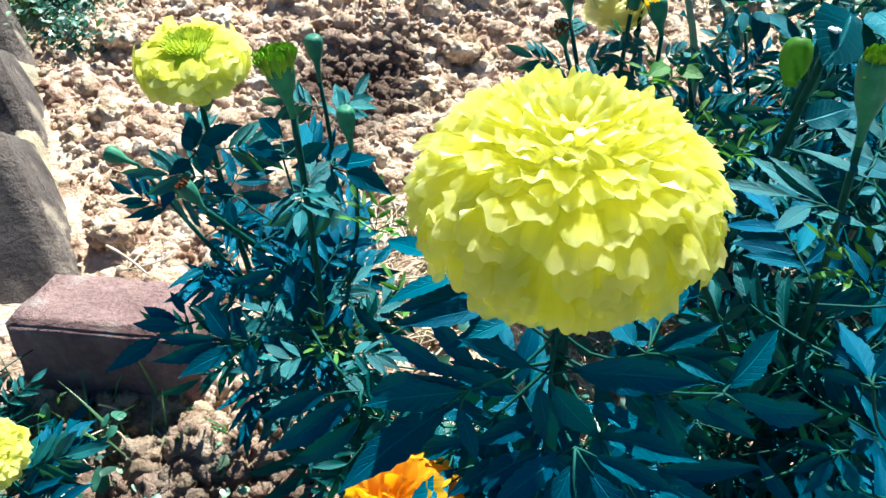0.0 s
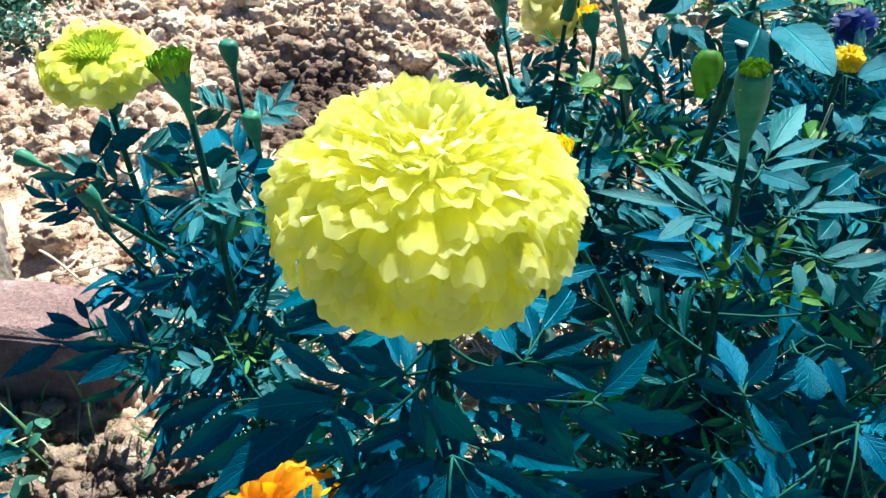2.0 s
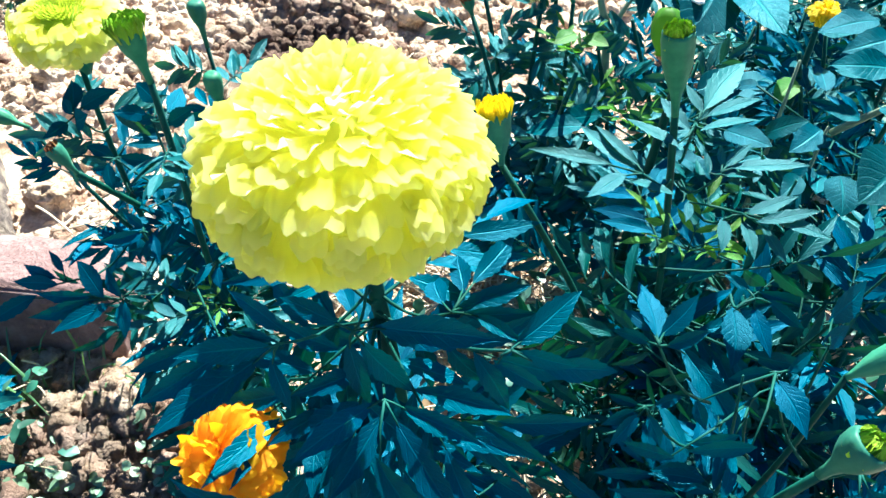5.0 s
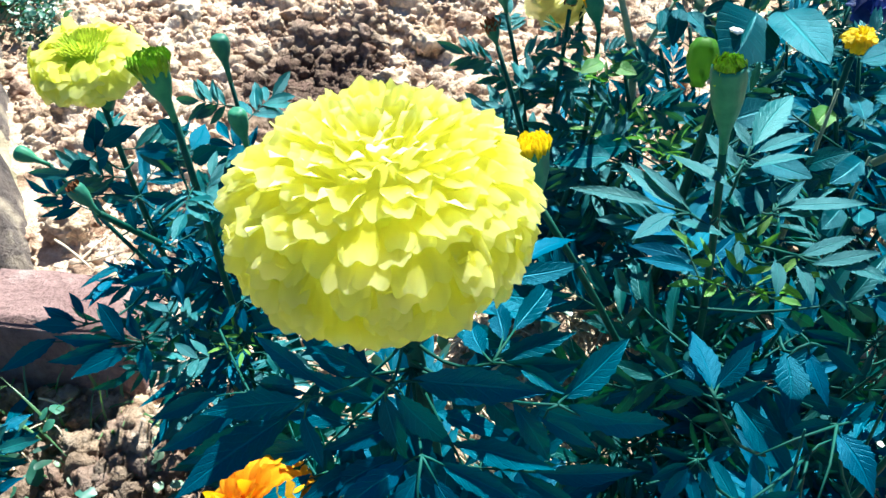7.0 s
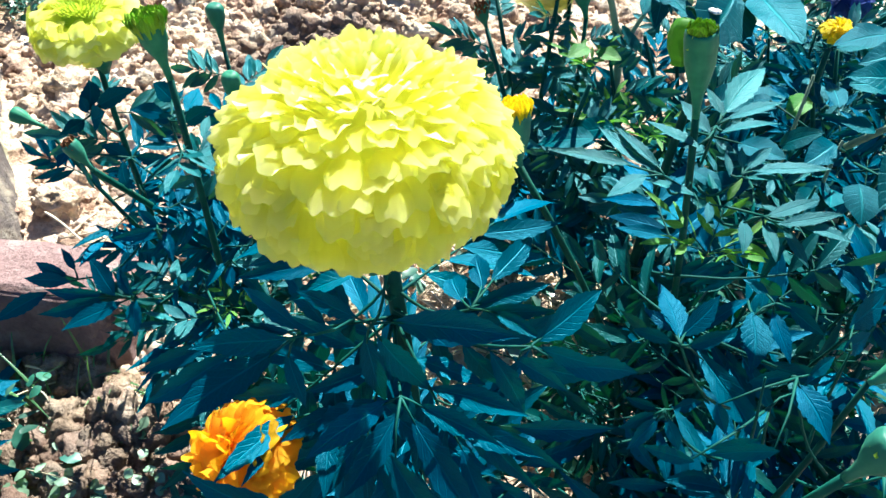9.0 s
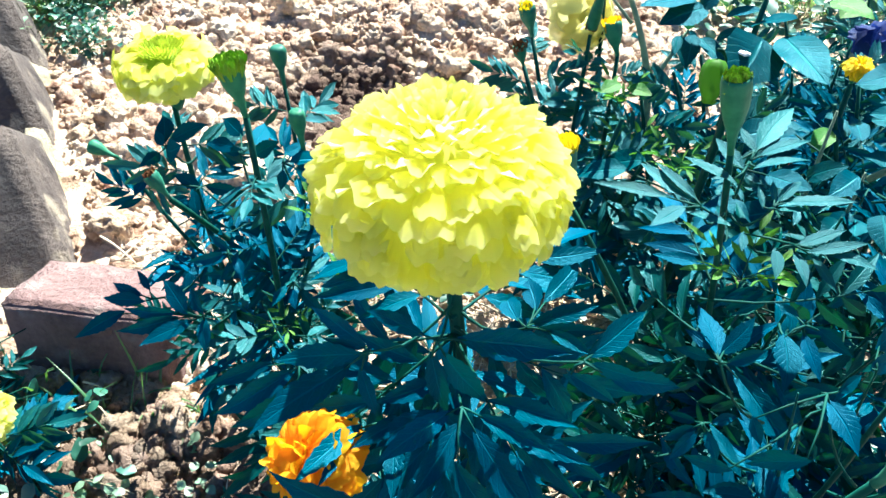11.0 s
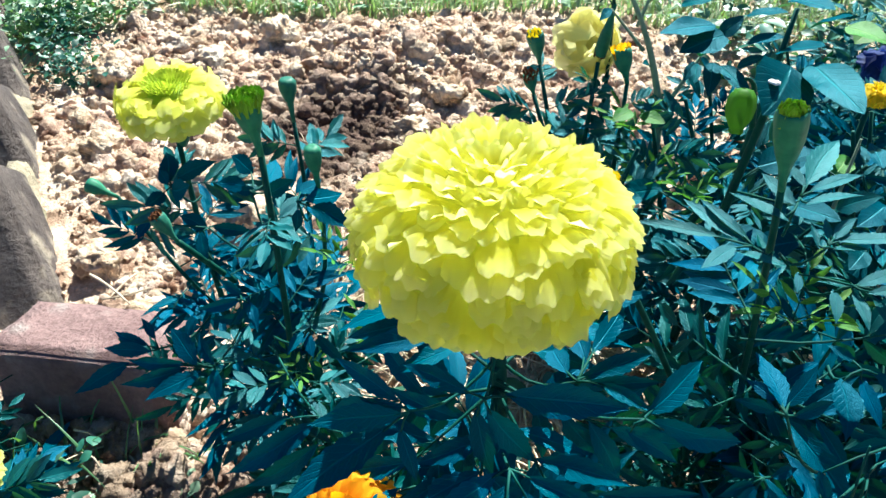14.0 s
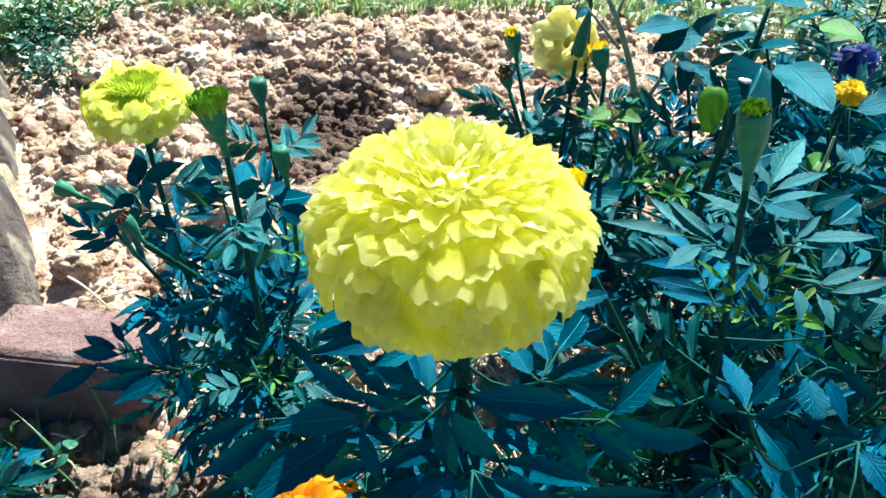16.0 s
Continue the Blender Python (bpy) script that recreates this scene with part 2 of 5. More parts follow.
STEM_GREY = plain("woody_stem", (0.13, 0.20, 0.15), (0.24, 0.31, 0.22), 90, 0.7, spec=0.15)
BUD = plain("bud_green", (0.020, 0.135, 0.088), (0.050, 0.215, 0.130), 150, 0.5, spec=0.2)
BUD_TIP = plain("bud_tip", (0.16, 0.34, 0.01), (0.30, 0.46, 0.02), 200, 0.6)
POD = petal_material("pod_green", (0.05, 0.18, 0.015), (0.14, 0.31, 0.03), (0.24, 0.46, 0.05), 0.35)
# the deep base tone also paints the shade in gaps between petals
LEMON = petal_material("lemon_petal", (0.62, 0.56, 0.02), (0.87, 0.89, 0.47), (0.96, 0.965, 0.33), 0.72)
LEMON_PALE = petal_material("pale_petal", (0.70, 0.70, 0.07), (0.89, 0.90, 0.38), (0.92, 0.93, 0.22), 0.5)
ORANGE = petal_material("orange_petal", (0.90, 0.40, 0.0), (0.96, 0.54, 0.010), (0.97, 0.54, 0.0), 0.5)
GOLD = petal_material("gold_petal", (0.76, 0.58, 0.0), (0.90, 0.72, 0.02), (0.9, 0.7, 0.0))
QUILL = petal_material("quill_green", (0.32, 0.48, 0.02), (0.62, 0.70, 0.08), (0.6, 0.7, 0.05))
BLUE = petal_material("blue_petal", (0.012, 0.03, 0.15), (0.025, 0.06, 0.28), (0.03, 0.07, 0.4), 0.2)
WILTED = petal_material("wilted_petal", (0.76, 0.70, 0.26), (0.90, 0.88, 0.52), (0.92, 0.88, 0.42), 0.5)
DRIED = plain("dried_petal", (0.05, 0.02, 0.012), (0.22, 0.08, 0.012), 300, 0.8)
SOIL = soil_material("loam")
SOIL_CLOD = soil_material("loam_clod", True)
BRICK_GREY = brick_material("weathered_brick", (0.048, 0.037, 0.037), (0.18, 0.145, 0.13), (0.32, 0.27, 0.21))
BRICK_RED = brick_material("red_brick", (0.17, 0.095, 0.092), (0.36, 0.235, 0.22), (0.33, 0.26, 0.24))
# sun glare on the lawn is painted into this whitened green
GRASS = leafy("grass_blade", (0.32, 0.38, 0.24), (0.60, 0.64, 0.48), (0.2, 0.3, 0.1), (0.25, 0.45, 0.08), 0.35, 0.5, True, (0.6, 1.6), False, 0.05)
# darker grass for tufts in shade, the shade kept in its colour
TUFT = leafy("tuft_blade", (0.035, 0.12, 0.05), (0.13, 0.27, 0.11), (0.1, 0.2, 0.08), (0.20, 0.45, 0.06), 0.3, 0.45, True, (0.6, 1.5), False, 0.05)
WEED = leafy("weed_leaf", (0.10, 0.22, 0.13), (0.32, 0.43, 0.30), (0.2, 0.3, 0.1), (0.22, 0.45, 0.08), 0.3, 0.45, True, (0.6, 1.5), False, 0.06)
MORTAR = brick_material("pale_mortar", (0.30, 0.25, 0.17), (0.52, 0.45, 0.32), (0.22, 0.21, 0.10))
# dimmed copy of the weed leaf: the shade is in its colour
WEED_SHADED = leafy("shaded_weed", (0.01, 0.07, 0.055), (0.03, 0.13, 0.09), (0.05, 0.2, 0.1), (0.1, 0.35, 0.06), 0.15, 0.45, True, (0.6, 1.5), False, 0.06)
STRAW = plain("dry_straw", (0.45, 0.36, 0.24), (0.72, 0.62, 0.47), 80, 0.8, 0.3, True, (0.5, 1.3))
LITTER = plain("dry_leaf", (0.20, 0.11, 0.06), (0.42, 0.27, 0.16), 60, 0.8, 0.4, True, (0.6, 1.3))

LITTER_RED = plain("red_dry_leaf", (0.13, 0.025, 0.015), (0.33, 0.085, 0.05), 60, 0.7, 0.4, True, (0.6, 1.4))

# ---- building helpers ----


def mesh_object(name, verts, faces, material, smooth=True, uvs=None):
    me = bpy.data.meshes.new(name)
    me.from_pydata([tuple(v) for v in verts], [], [tuple(f) for f in faces])
    if uvs is not None:
        layer = me.uv_layers.new(name="uv")
        idx = np.empty(len(me.loops), dtype=np.int32)
        me.loops.foreach_get("vertex_index", idx)
        layer.data.foreach_set("uv", np.asarray(uvs, dtype=np.float32)[idx].ravel())
    if smooth:
        me.polygons.foreach_set("use_smooth", [True] * len(me.polygons))
    me.materials.append(material)
    return me


def place(name, me, parent=None, m=None, label=""):
    """An object on a mesh, under a parent; m is in the parent's own space."""
    ob = new(name, me)
    if parent is not None:
        ob.parent = parent
    if m is not None:
        ob.matrix_basis = m
    return tagged(ob, label)


def thing(name, x, y, z, label, category, group=""):
    ob = new(name)
    ob.matrix_basis = pose(x, y, z)
    ob.empty_display_size = 0.02
    return tagged(ob, label, category, group)


def aim(base, way, up=(0, 0, 1), size=(1, 1, 1)):
    """A matrix whose Y runs along way and whose Z is as near to up as it can be."""
    y = Vector(way).normalized()
    x = y.cross(Vector(up))
    if x.length < 1e-4:
        x = Vector((1, 0, 0))
    x.normalize()
    z = x.cross(y)
    m = Matrix((x, y, z)).transposed().to_4x4()
    return Matrix.Translation(base) @ m @ Matrix.Diagonal((*size, 1))


def tube(points, radii, sides=8):
    """A tapered, rounded stem along points: verts and faces."""
    pts = [Vector(p) for p in points]
    verts, faces = [], []
    n = len(pts)
    ref = Vector((0.31, 0.87, 0.2))
    for i, p in enumerate(pts):
        t = (pts[min(i + 1, n - 1)] - pts[max(i - 1, 0)]).normalized()
        a = t.cross(ref).normalized()
        b = t.cross(a)
        for k in range(sides):
            w = 2 * math.pi * k / sides
            verts.append(p + radii[i] * (math.cos(w) * a + math.sin(w) * b))
    for i in range(n - 1):
        for k in range(sides):
            k2 = (k + 1) % sides
            faces.append((i * sides + k, i * sides + k2, (i + 1) * sides + k2, (i + 1) * sides + k))
    faces.append(tuple(range(sides - 1, -1, -1)))
    faces.append(tuple(range((n - 1) * sides, n * sides)))
    return verts, faces


def bend(a, b, lift=0.0, side=(0, 0, 0), n=9):
    """Points on a gently bowed line from a to b."""
    a, b, side = Vector(a), Vector(b), Vector(side)
    return [a.lerp(b, i / (n - 1)) + math.sin(math.pi * i / (n - 1)) * (Vector((0, 0, lift)) + side) for i in range(n)]


def lathe(profile, sides=16, ribs=0, rib_depth=0.0):
    """A turned shape round Y from (radius, height) pairs, with ribs along it where wanted."""
    verts, faces = [], []
    for r, h in profile:
        for k in range(sides):
            w = 2 * math.pi * k / sides
            rr = r * (1 + rib_depth * math.cos(ribs * w)) if ribs else r
            verts.append((rr * math.cos(w), h, rr * math.sin(w)))
    for i in range(len(profile) - 1):
        for k in range(sides):
            k2 = (k + 1) % sides
            faces.append((i * sides + k, (i + 1) * sides + k, (i + 1) * sides + k2, i * sides + k2))
    faces.append(tuple(range(sides)))
    faces.append(tuple(range(len(profile) * sides - 1, (len(profile) - 1) * sides - 1, -1)))
    return verts, faces


def blade(name, material, width, fold, droop, twist, teeth=0.0, shape=1.0, segs=11, wave=0.0, seed=0, point=0.85):
    """A leaf blade one long along Y: pointed at both ends, folded at the midrib, toothed at the rim."""
    rnd = random.Random(seed)
    verts, faces, uvs = [], [], []
    cols = (-1, -0.55, 0, 0.55, 1)
    for i in range(segs + 1):
        s = i / segs
        w = 0.5 * width * (math.sin(math.pi * s ** shape) ** point + 0.02)
        if 0 < i < segs and i % 2:
            w *= 1 - teeth
        w *= 1 + 0.05 * rnd.uniform(-1, 1)
        z0 = -droop * s * s
        tw = twist * s
        for c in cols:
            x = c * w
            z = abs(x) * fold + wave * w * abs(c) * math.sin(9 * s + 2 * c + seed)
            verts.append((x * math.cos(tw) - z * math.sin(tw) + 0.04 * math.sin(3 * s + seed) * s, s, z0 + x * math.sin(tw) + z * math.cos(tw)))
            uvs.append((c, s))
    for i in range(segs):
        for k in range(4):
            a = i * 5 + k
            faces.append((a, a + 1, a + 6, a + 5))
    return mesh_object(name, verts, faces, material, uvs=uvs)


LEAFLETS = [blade("leaflet", LEAF, 0.27, 0.12 + 0.06 * k, 0.06 + 0.05 * k, 0.12 * (k - 2), 0.12, 0.86, 16, 0.08, k, 1.15) for k in range(5)]
YOUNG_SUNLIT = [blade("leaflet", LEAF_PALE, 0.31, 0.2, 0.08 + 0.06 * k, 0.3 * (k - 1), 0.12, 0.95, 10, 0.1, k + 9) for k in range(3)]
# leaflets for sunlit sprays, the sunlight being part of their pale colour
SUNLIT_LEAFLETS = [blade("leaflet", LEAF_PALE, 0.27, 0.14 + 0.06 * k, 0.06 + 0.05 * k, 0.10 * (k - 1), 0.11, 0.88, 16, 0.06, k + 40, 1.05) for k in range(3)]
OVATE = [blade("leaf", BROAD, 0.66, 0.14, 0.10 + 0.08 * k, 0.12 * (k - 1), 0.02, 0.8, 12, 0.08, k + 20) for k in range(3)]
YOUNG_LIME = [blade("leaflet", LIME, 0.34, 0.2, 0.08 + 0.06 * k, 0.3 * (k - 1), 0.12, 0.95, 8, 0.1, k + 9) for k in range(3)]
OVATE_LIME = [blade("leaf", LIME, 0.66, 0.2, 0.1 + 0.1 * k, 0.2 * (k - 1), 0.05, 0.85, 10, 0.08, k + 24) for k in range(3)]


def rachis(droop):
    pts = [(0, s / 8, -droop * (s / 8) ** 2) for s in range(9)]
    v, f = tube(pts, [0.016 - 0.010 * s / 8 for s in range(9)], 6)
    return mesh_object("rachis", v, f, STEM)


RACHIS = [rachis(d) for d in (0.0, 0.12, 0.25)]


def leaf(plant, base, end, pairs=4, length=0.035, width=1.0, up=(0, 0, 1), bow=1, seed=0, young=False, spread=1.0, lime=False, crown=False):
    """A feathered leaf: a midrib from base to end that carries pairs of leaflets and one at its tip. In the world's metres."""
    rnd = random.Random(seed * 7 + 3)
    base, end = Vector(base), Vector(end)
    span = (end - base).length
    at = Vector(plant.matrix_basis.translation)
    rib = place("leaf", RACHIS[bow], plant, aim(base - at, end - base, up, (span, span, span)))
    k = length / span
    droop = (0.0, 0.12, 0.25)[bow]
    kinds = SUNLIT_LEAFLETS if crown else YOUNG_LIME if lime else YOUNG_SUNLIT if young else LEAFLETS
    for i in range(pairs + 1):
        tip = i == pairs
        s = 1.0 if tip else 0.28 + 0.68 * (i + 0.2) / pairs
        grow = 1.1 if tip else (0.62 + 0.42 * math.sin(math.pi * (0.25 + 0.6 * i / pairs)))
        for side in ((0,) if tip else (-1, 1)):
            turn = side * (62 - 24 * s + rnd.uniform(-9, 9)) * spread + (rnd.uniform(-8, 8) if tip else 0)
            m = (Matrix.Translation((0, s * (1 + 0.02 * side), -droop * s * s)) @ pose(0, 0, 0, rnd.uniform(-22, 8) - 20 * droop, rnd.uniform(-20, 20) + side * 8, -turn)
                 @ Matrix.Diagonal((k * grow * width, k * grow * rnd.uniform(0.88, 1.12), k * grow, 1)))
            place("leaflet", rnd.choice(kinds), rib, m)
    return rib


def spray(plant, root, node, leaflets, droop=1.2, kinds=None):
    """A leaf given piece by piece: its stalk from root to node, and leaflets as (foot, tip, breadth for its length)."""
    at = Vector(plant.matrix_basis.translation)
    v, f = tube([p - at for p in bend(root, node, -0.008, (0, 0, 0), 6)], [0.0007, 0.0007, 0.0006, 0.0006, 0.0006, 0.0005], 6)
    for foot, tip, breadth in leaflets:
        v2, f2 = tube([Vector(node) - at, (Vector(node) + Vector(foot)) * 0.5 - at, Vector(foot) + (Vector(tip) - Vector(foot)) * 0.1 - at], [0.0006, 0.0005, 0.0003], 5)
        f += [tuple(i + len(v) for i in q) for q in f2]
        v += v2
    rib = place("leaf", mesh_object("leaf", v, f, STEM), plant)
    rnd = random.Random(int(abs(node[0]) * 9000 + abs(node[1]) * 5000))
    for foot, tip, breadth in leaflets:
        way = Vector(tip) - Vector(foot)
        n = way.length
        b = (0.95 if kinds else 1.15) * n * min(breadth, 0.44) / 0.27
        place("leaflet", rnd.choice(kinds or LEAFLETS), rib, aim(Vector(foot) - at, way + Vector((0, 0, 0.12 * n)), (rnd.uniform(-0.3, 0.3), -droop + rnd.uniform(-0.2, 0.2), 1), (b, n, n)))
    return rib


def whole_leaf(k):
    """A feathered leaf as one mesh, for the crowded growth low in a plant: rib first, then its leaflets."""
    rnd = random.Random(k + 300)
    vs, fs, uvs, mats = [], [], [], []
    v, f = tube([(0, -0.9, -0.35), (0, -0.45, -0.12)] + [(0, s / 5, -0.2 * (s / 5) ** 2) for s in range(6)], [0.014, 0.014] + [0.014 - 0.008 * s / 5 for s in range(6)], 5)
    vs += [Vector(q) for q in v]
    fs += f
    uvs += [(0.0, 0.5)] * len(v)
    mats += [1] * len(f)
    for i in range(4):
        s = 1.0 if i == 3 else 0.3 + 0.22 * i
        for side in ((0,) if i == 3 else (-1, 1)):
            n = 0.62 * rnd.uniform(0.85, 1.15) * (1.1 if i == 3 else 0.9)
            m = Matrix.Translation((0, s, -0.2 * s * s)) @ pose(0, 0, 0, rnd.uniform(-30, 4), rnd.uniform(-25, 25), -side * (60 - 22 * s + rnd.uniform(-9, 9))) @ Matrix.Diagonal((0.95 * n, n, n, 1))
            me = LEAFLETS[(k + i) % 5]
            o = len(vs)
            vs += [m @ q.co for q in me.vertices]
            fs += [tuple(o + w for w in q.vertices) for q in me.polygons]
            mats += [0] * len(me.polygons)
            uvs += [(c, r / 16) for r in range(17) for c in (-1, -0.55, 0, 0.55, 1)]
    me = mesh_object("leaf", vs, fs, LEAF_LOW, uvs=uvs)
    me.materials.append(STEM)
    me.polygons.foreach_set("material_index", mats)
    return me


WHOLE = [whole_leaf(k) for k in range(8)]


def undergrowth(plant, spots, seed, span=0.042, droop=0.8):
    """Crowded lower leaves of a plant: spots are (x, y, rx, ry, lowest, highest, count)."""
    rnd = random.Random(seed)
    at = Vector(plant.matrix_basis.translation)
    for cx, cy, rx, ry, lo, hi, count in spots:
        for i in range(count):
            w, r = rnd.uniform(0, 2 * math.pi), math.sqrt(rnd.random())
            foot = Vector((cx + rx * r * math.cos(w), cy + ry * r * math.sin(w), rnd.uniform(lo, hi)))
            a = rnd.uniform(0, 2 * math.pi)
            d = Vector((math.cos(a), math.sin(a) - 0.35, rnd.uniform(-0.35, 0.35))).normalized()
            n = span * rnd.uniform(0.75, 1.25)
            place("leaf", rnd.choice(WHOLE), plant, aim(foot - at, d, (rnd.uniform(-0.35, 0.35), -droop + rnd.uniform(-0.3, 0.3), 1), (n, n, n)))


def broad(plant, foot, tip, breadth, material=None):
    """One simple oval leaf on a short stalk."""
    at = Vector(plant.matrix_basis.translation)
    foot, tip = Vector(foot), Vector(tip)
    n = (tip - foot).length
    rnd = random.Random(int(abs(tip.x) * 9000 + abs(tip.y) * 5000))
    b = n * breadth / 0.66
    return place("leaf", rnd.choice(OVATE if material is None else OVATE_LIME), plant, aim(foot - at, tip - foot + Vector((0, 0, 0.12 * n)), (rnd.uniform(-0.2, 0.2), rnd.uniform(-0.5, -0.1), 1), (b, n, n)))


def stem(plant, points, r0, r1, name="stem", material=None, sides=8):
    at = Vector(plant.matrix_basis.translation)
    pts = [Vector(p) - at for p in points]
    n = len(pts)
    v, f = tube(pts, [r0 + (r1 - r0) * i / (n - 1) for i in range(n)], sides)
    return place(name, mesh_object(name, v, f, material or STEM), plant)


def leaves_along(plant, points, lo, hi, count, rib, length, seed, pairs=4, pale_top=0.86, lift=0.25, width=1.0, keep=None, droop=1.0):
    """Leaves in turns round a stem between the fractions lo and hi of its way."""
    rnd = random.Random(seed)
    pts = [Vector(p) for p in points]
    for i in range(count):
        s = lo + (hi - lo) * (i + rnd.uniform(0, 0.6)) / max(count, 1)
        f = s * (len(pts) - 1)
        k = min(int(f), len(pts) - 2)
        p = pts[k].lerp(pts[k + 1], f - k)
        w = i * 2.4 + rnd.uniform(-0.5, 0.5) + seed
        size = (1.15 - 0.55 * s) * rnd.uniform(0.8, 1.2)
        d = Vector((math.cos(w), math.sin(w), lift + rnd.uniform(-0.25, 0.35))).normalized()
        if keep and not keep(p + d * rib * size):
            continue
        leaf(plant, p, p + d * rib * size, pairs, length * size, width, (0, -droop, 1), rnd.choice((0, 1, 1, 2)), seed * 31 + i, s > pale_top)


def petal_mesh(name, material, width, curl, cup, frill, seed, segs=9, notch=0.14, lobes=0.03):
    """One petal a unit long: narrow foot, broad rounded rim, lightly lobed and pleated, that rolls over towards its tip."""
    rnd = random.Random(seed)
    verts, faces, uvs = [], [], []
    cols = [c / 5 for c in range(-5, 6)]
    ph, ph2, beat = rnd.uniform(0, 6), rnd.uniform(0, 6), rnd.uniform(4.2, 6.0)
    y = z = 0.0
    for i in range(segs + 1):
        s = i / segs
        if i:
            th = -curl * ((i - 0.5) / segs) ** 1.4
            y, z = y + math.cos(th) / segs, z + math.sin(th) / segs
        th = -curl * s ** 1.4
        q = min(1.0, s / 0.74)
        w = 0.5 * width * (0.34 + 0.66 * q * q * (3 - 2 * q)) * (1 - 0.10 * max(0.0, (s - 0.85) / 0.15) ** 2)
        for c in cols:
            back = notch * abs(c) ** 2.8 * s ** 4 - lobes * s ** 6 * math.cos(c * beat + ph)
            off = cup * width * (c * c - 0.3) * s ** 1.4 + frill * s ** 3 * (math.sin(c * 3.6 + ph) + 0.6 * math.sin(c * 7.0 + ph2)) * (0.4 + 0.6 * abs(c)) + 0.010 * s * math.cos(9.4 * c)
            verts.append((c * w, y - back * math.cos(th) - off * math.sin(th), z - back * math.sin(th) + off * math.cos(th)))
            uvs.append((c, s))
    n = len(cols)
    for i in range(segs):
        for k in range(n - 1):
            a = i * n + k
            faces.append((a, a + 1, a + n + 1, a + n))
    return mesh_object(name, verts, faces, material, uvs=uvs)


def petal_set(material, seed):
    """Four ruffled inner petals, then eight broad ones that roll over."""
    inner = [petal_mesh("petal", material, 0.70, (0.1, 0.6, 0.9, 0.35)[k], (0.30, 0.12, 0.02, 0.22)[k], 0.075, seed + 50 + k, notch=0.12, lobes=0.05) for k in range(4)]
    return inner + [petal_mesh("petal", material, 0.64 + 0.05 * (k % 3), (0.25, 0.6, 0.4, 0.85)[k % 4], (0.05, -0.16, -0.06)[k % 3], 0.030 + 0.014 * (k % 3), seed + k, notch=0.06 + 0.05 * (k % 2), lobes=0.045) for k in range(8)]


LEMON_PETALS, PALE_PETALS, ORANGE_PETALS = petal_set(LEMON, 1), petal_set(LEMON_PALE, 31), petal_set(ORANGE, 61)
GOLD_PETALS, BLUE_PETALS, WILTED_PETALS = petal_set(GOLD, 91), petal_set(BLUE, 121), petal_set(WILTED, 181)
QUILLS = [petal_mesh("quill", QUILL, 0.30, -0.05 + 0.05 * k, 0.3, 0.01, 150 + k, 4, 0.05) for k in range(3)]


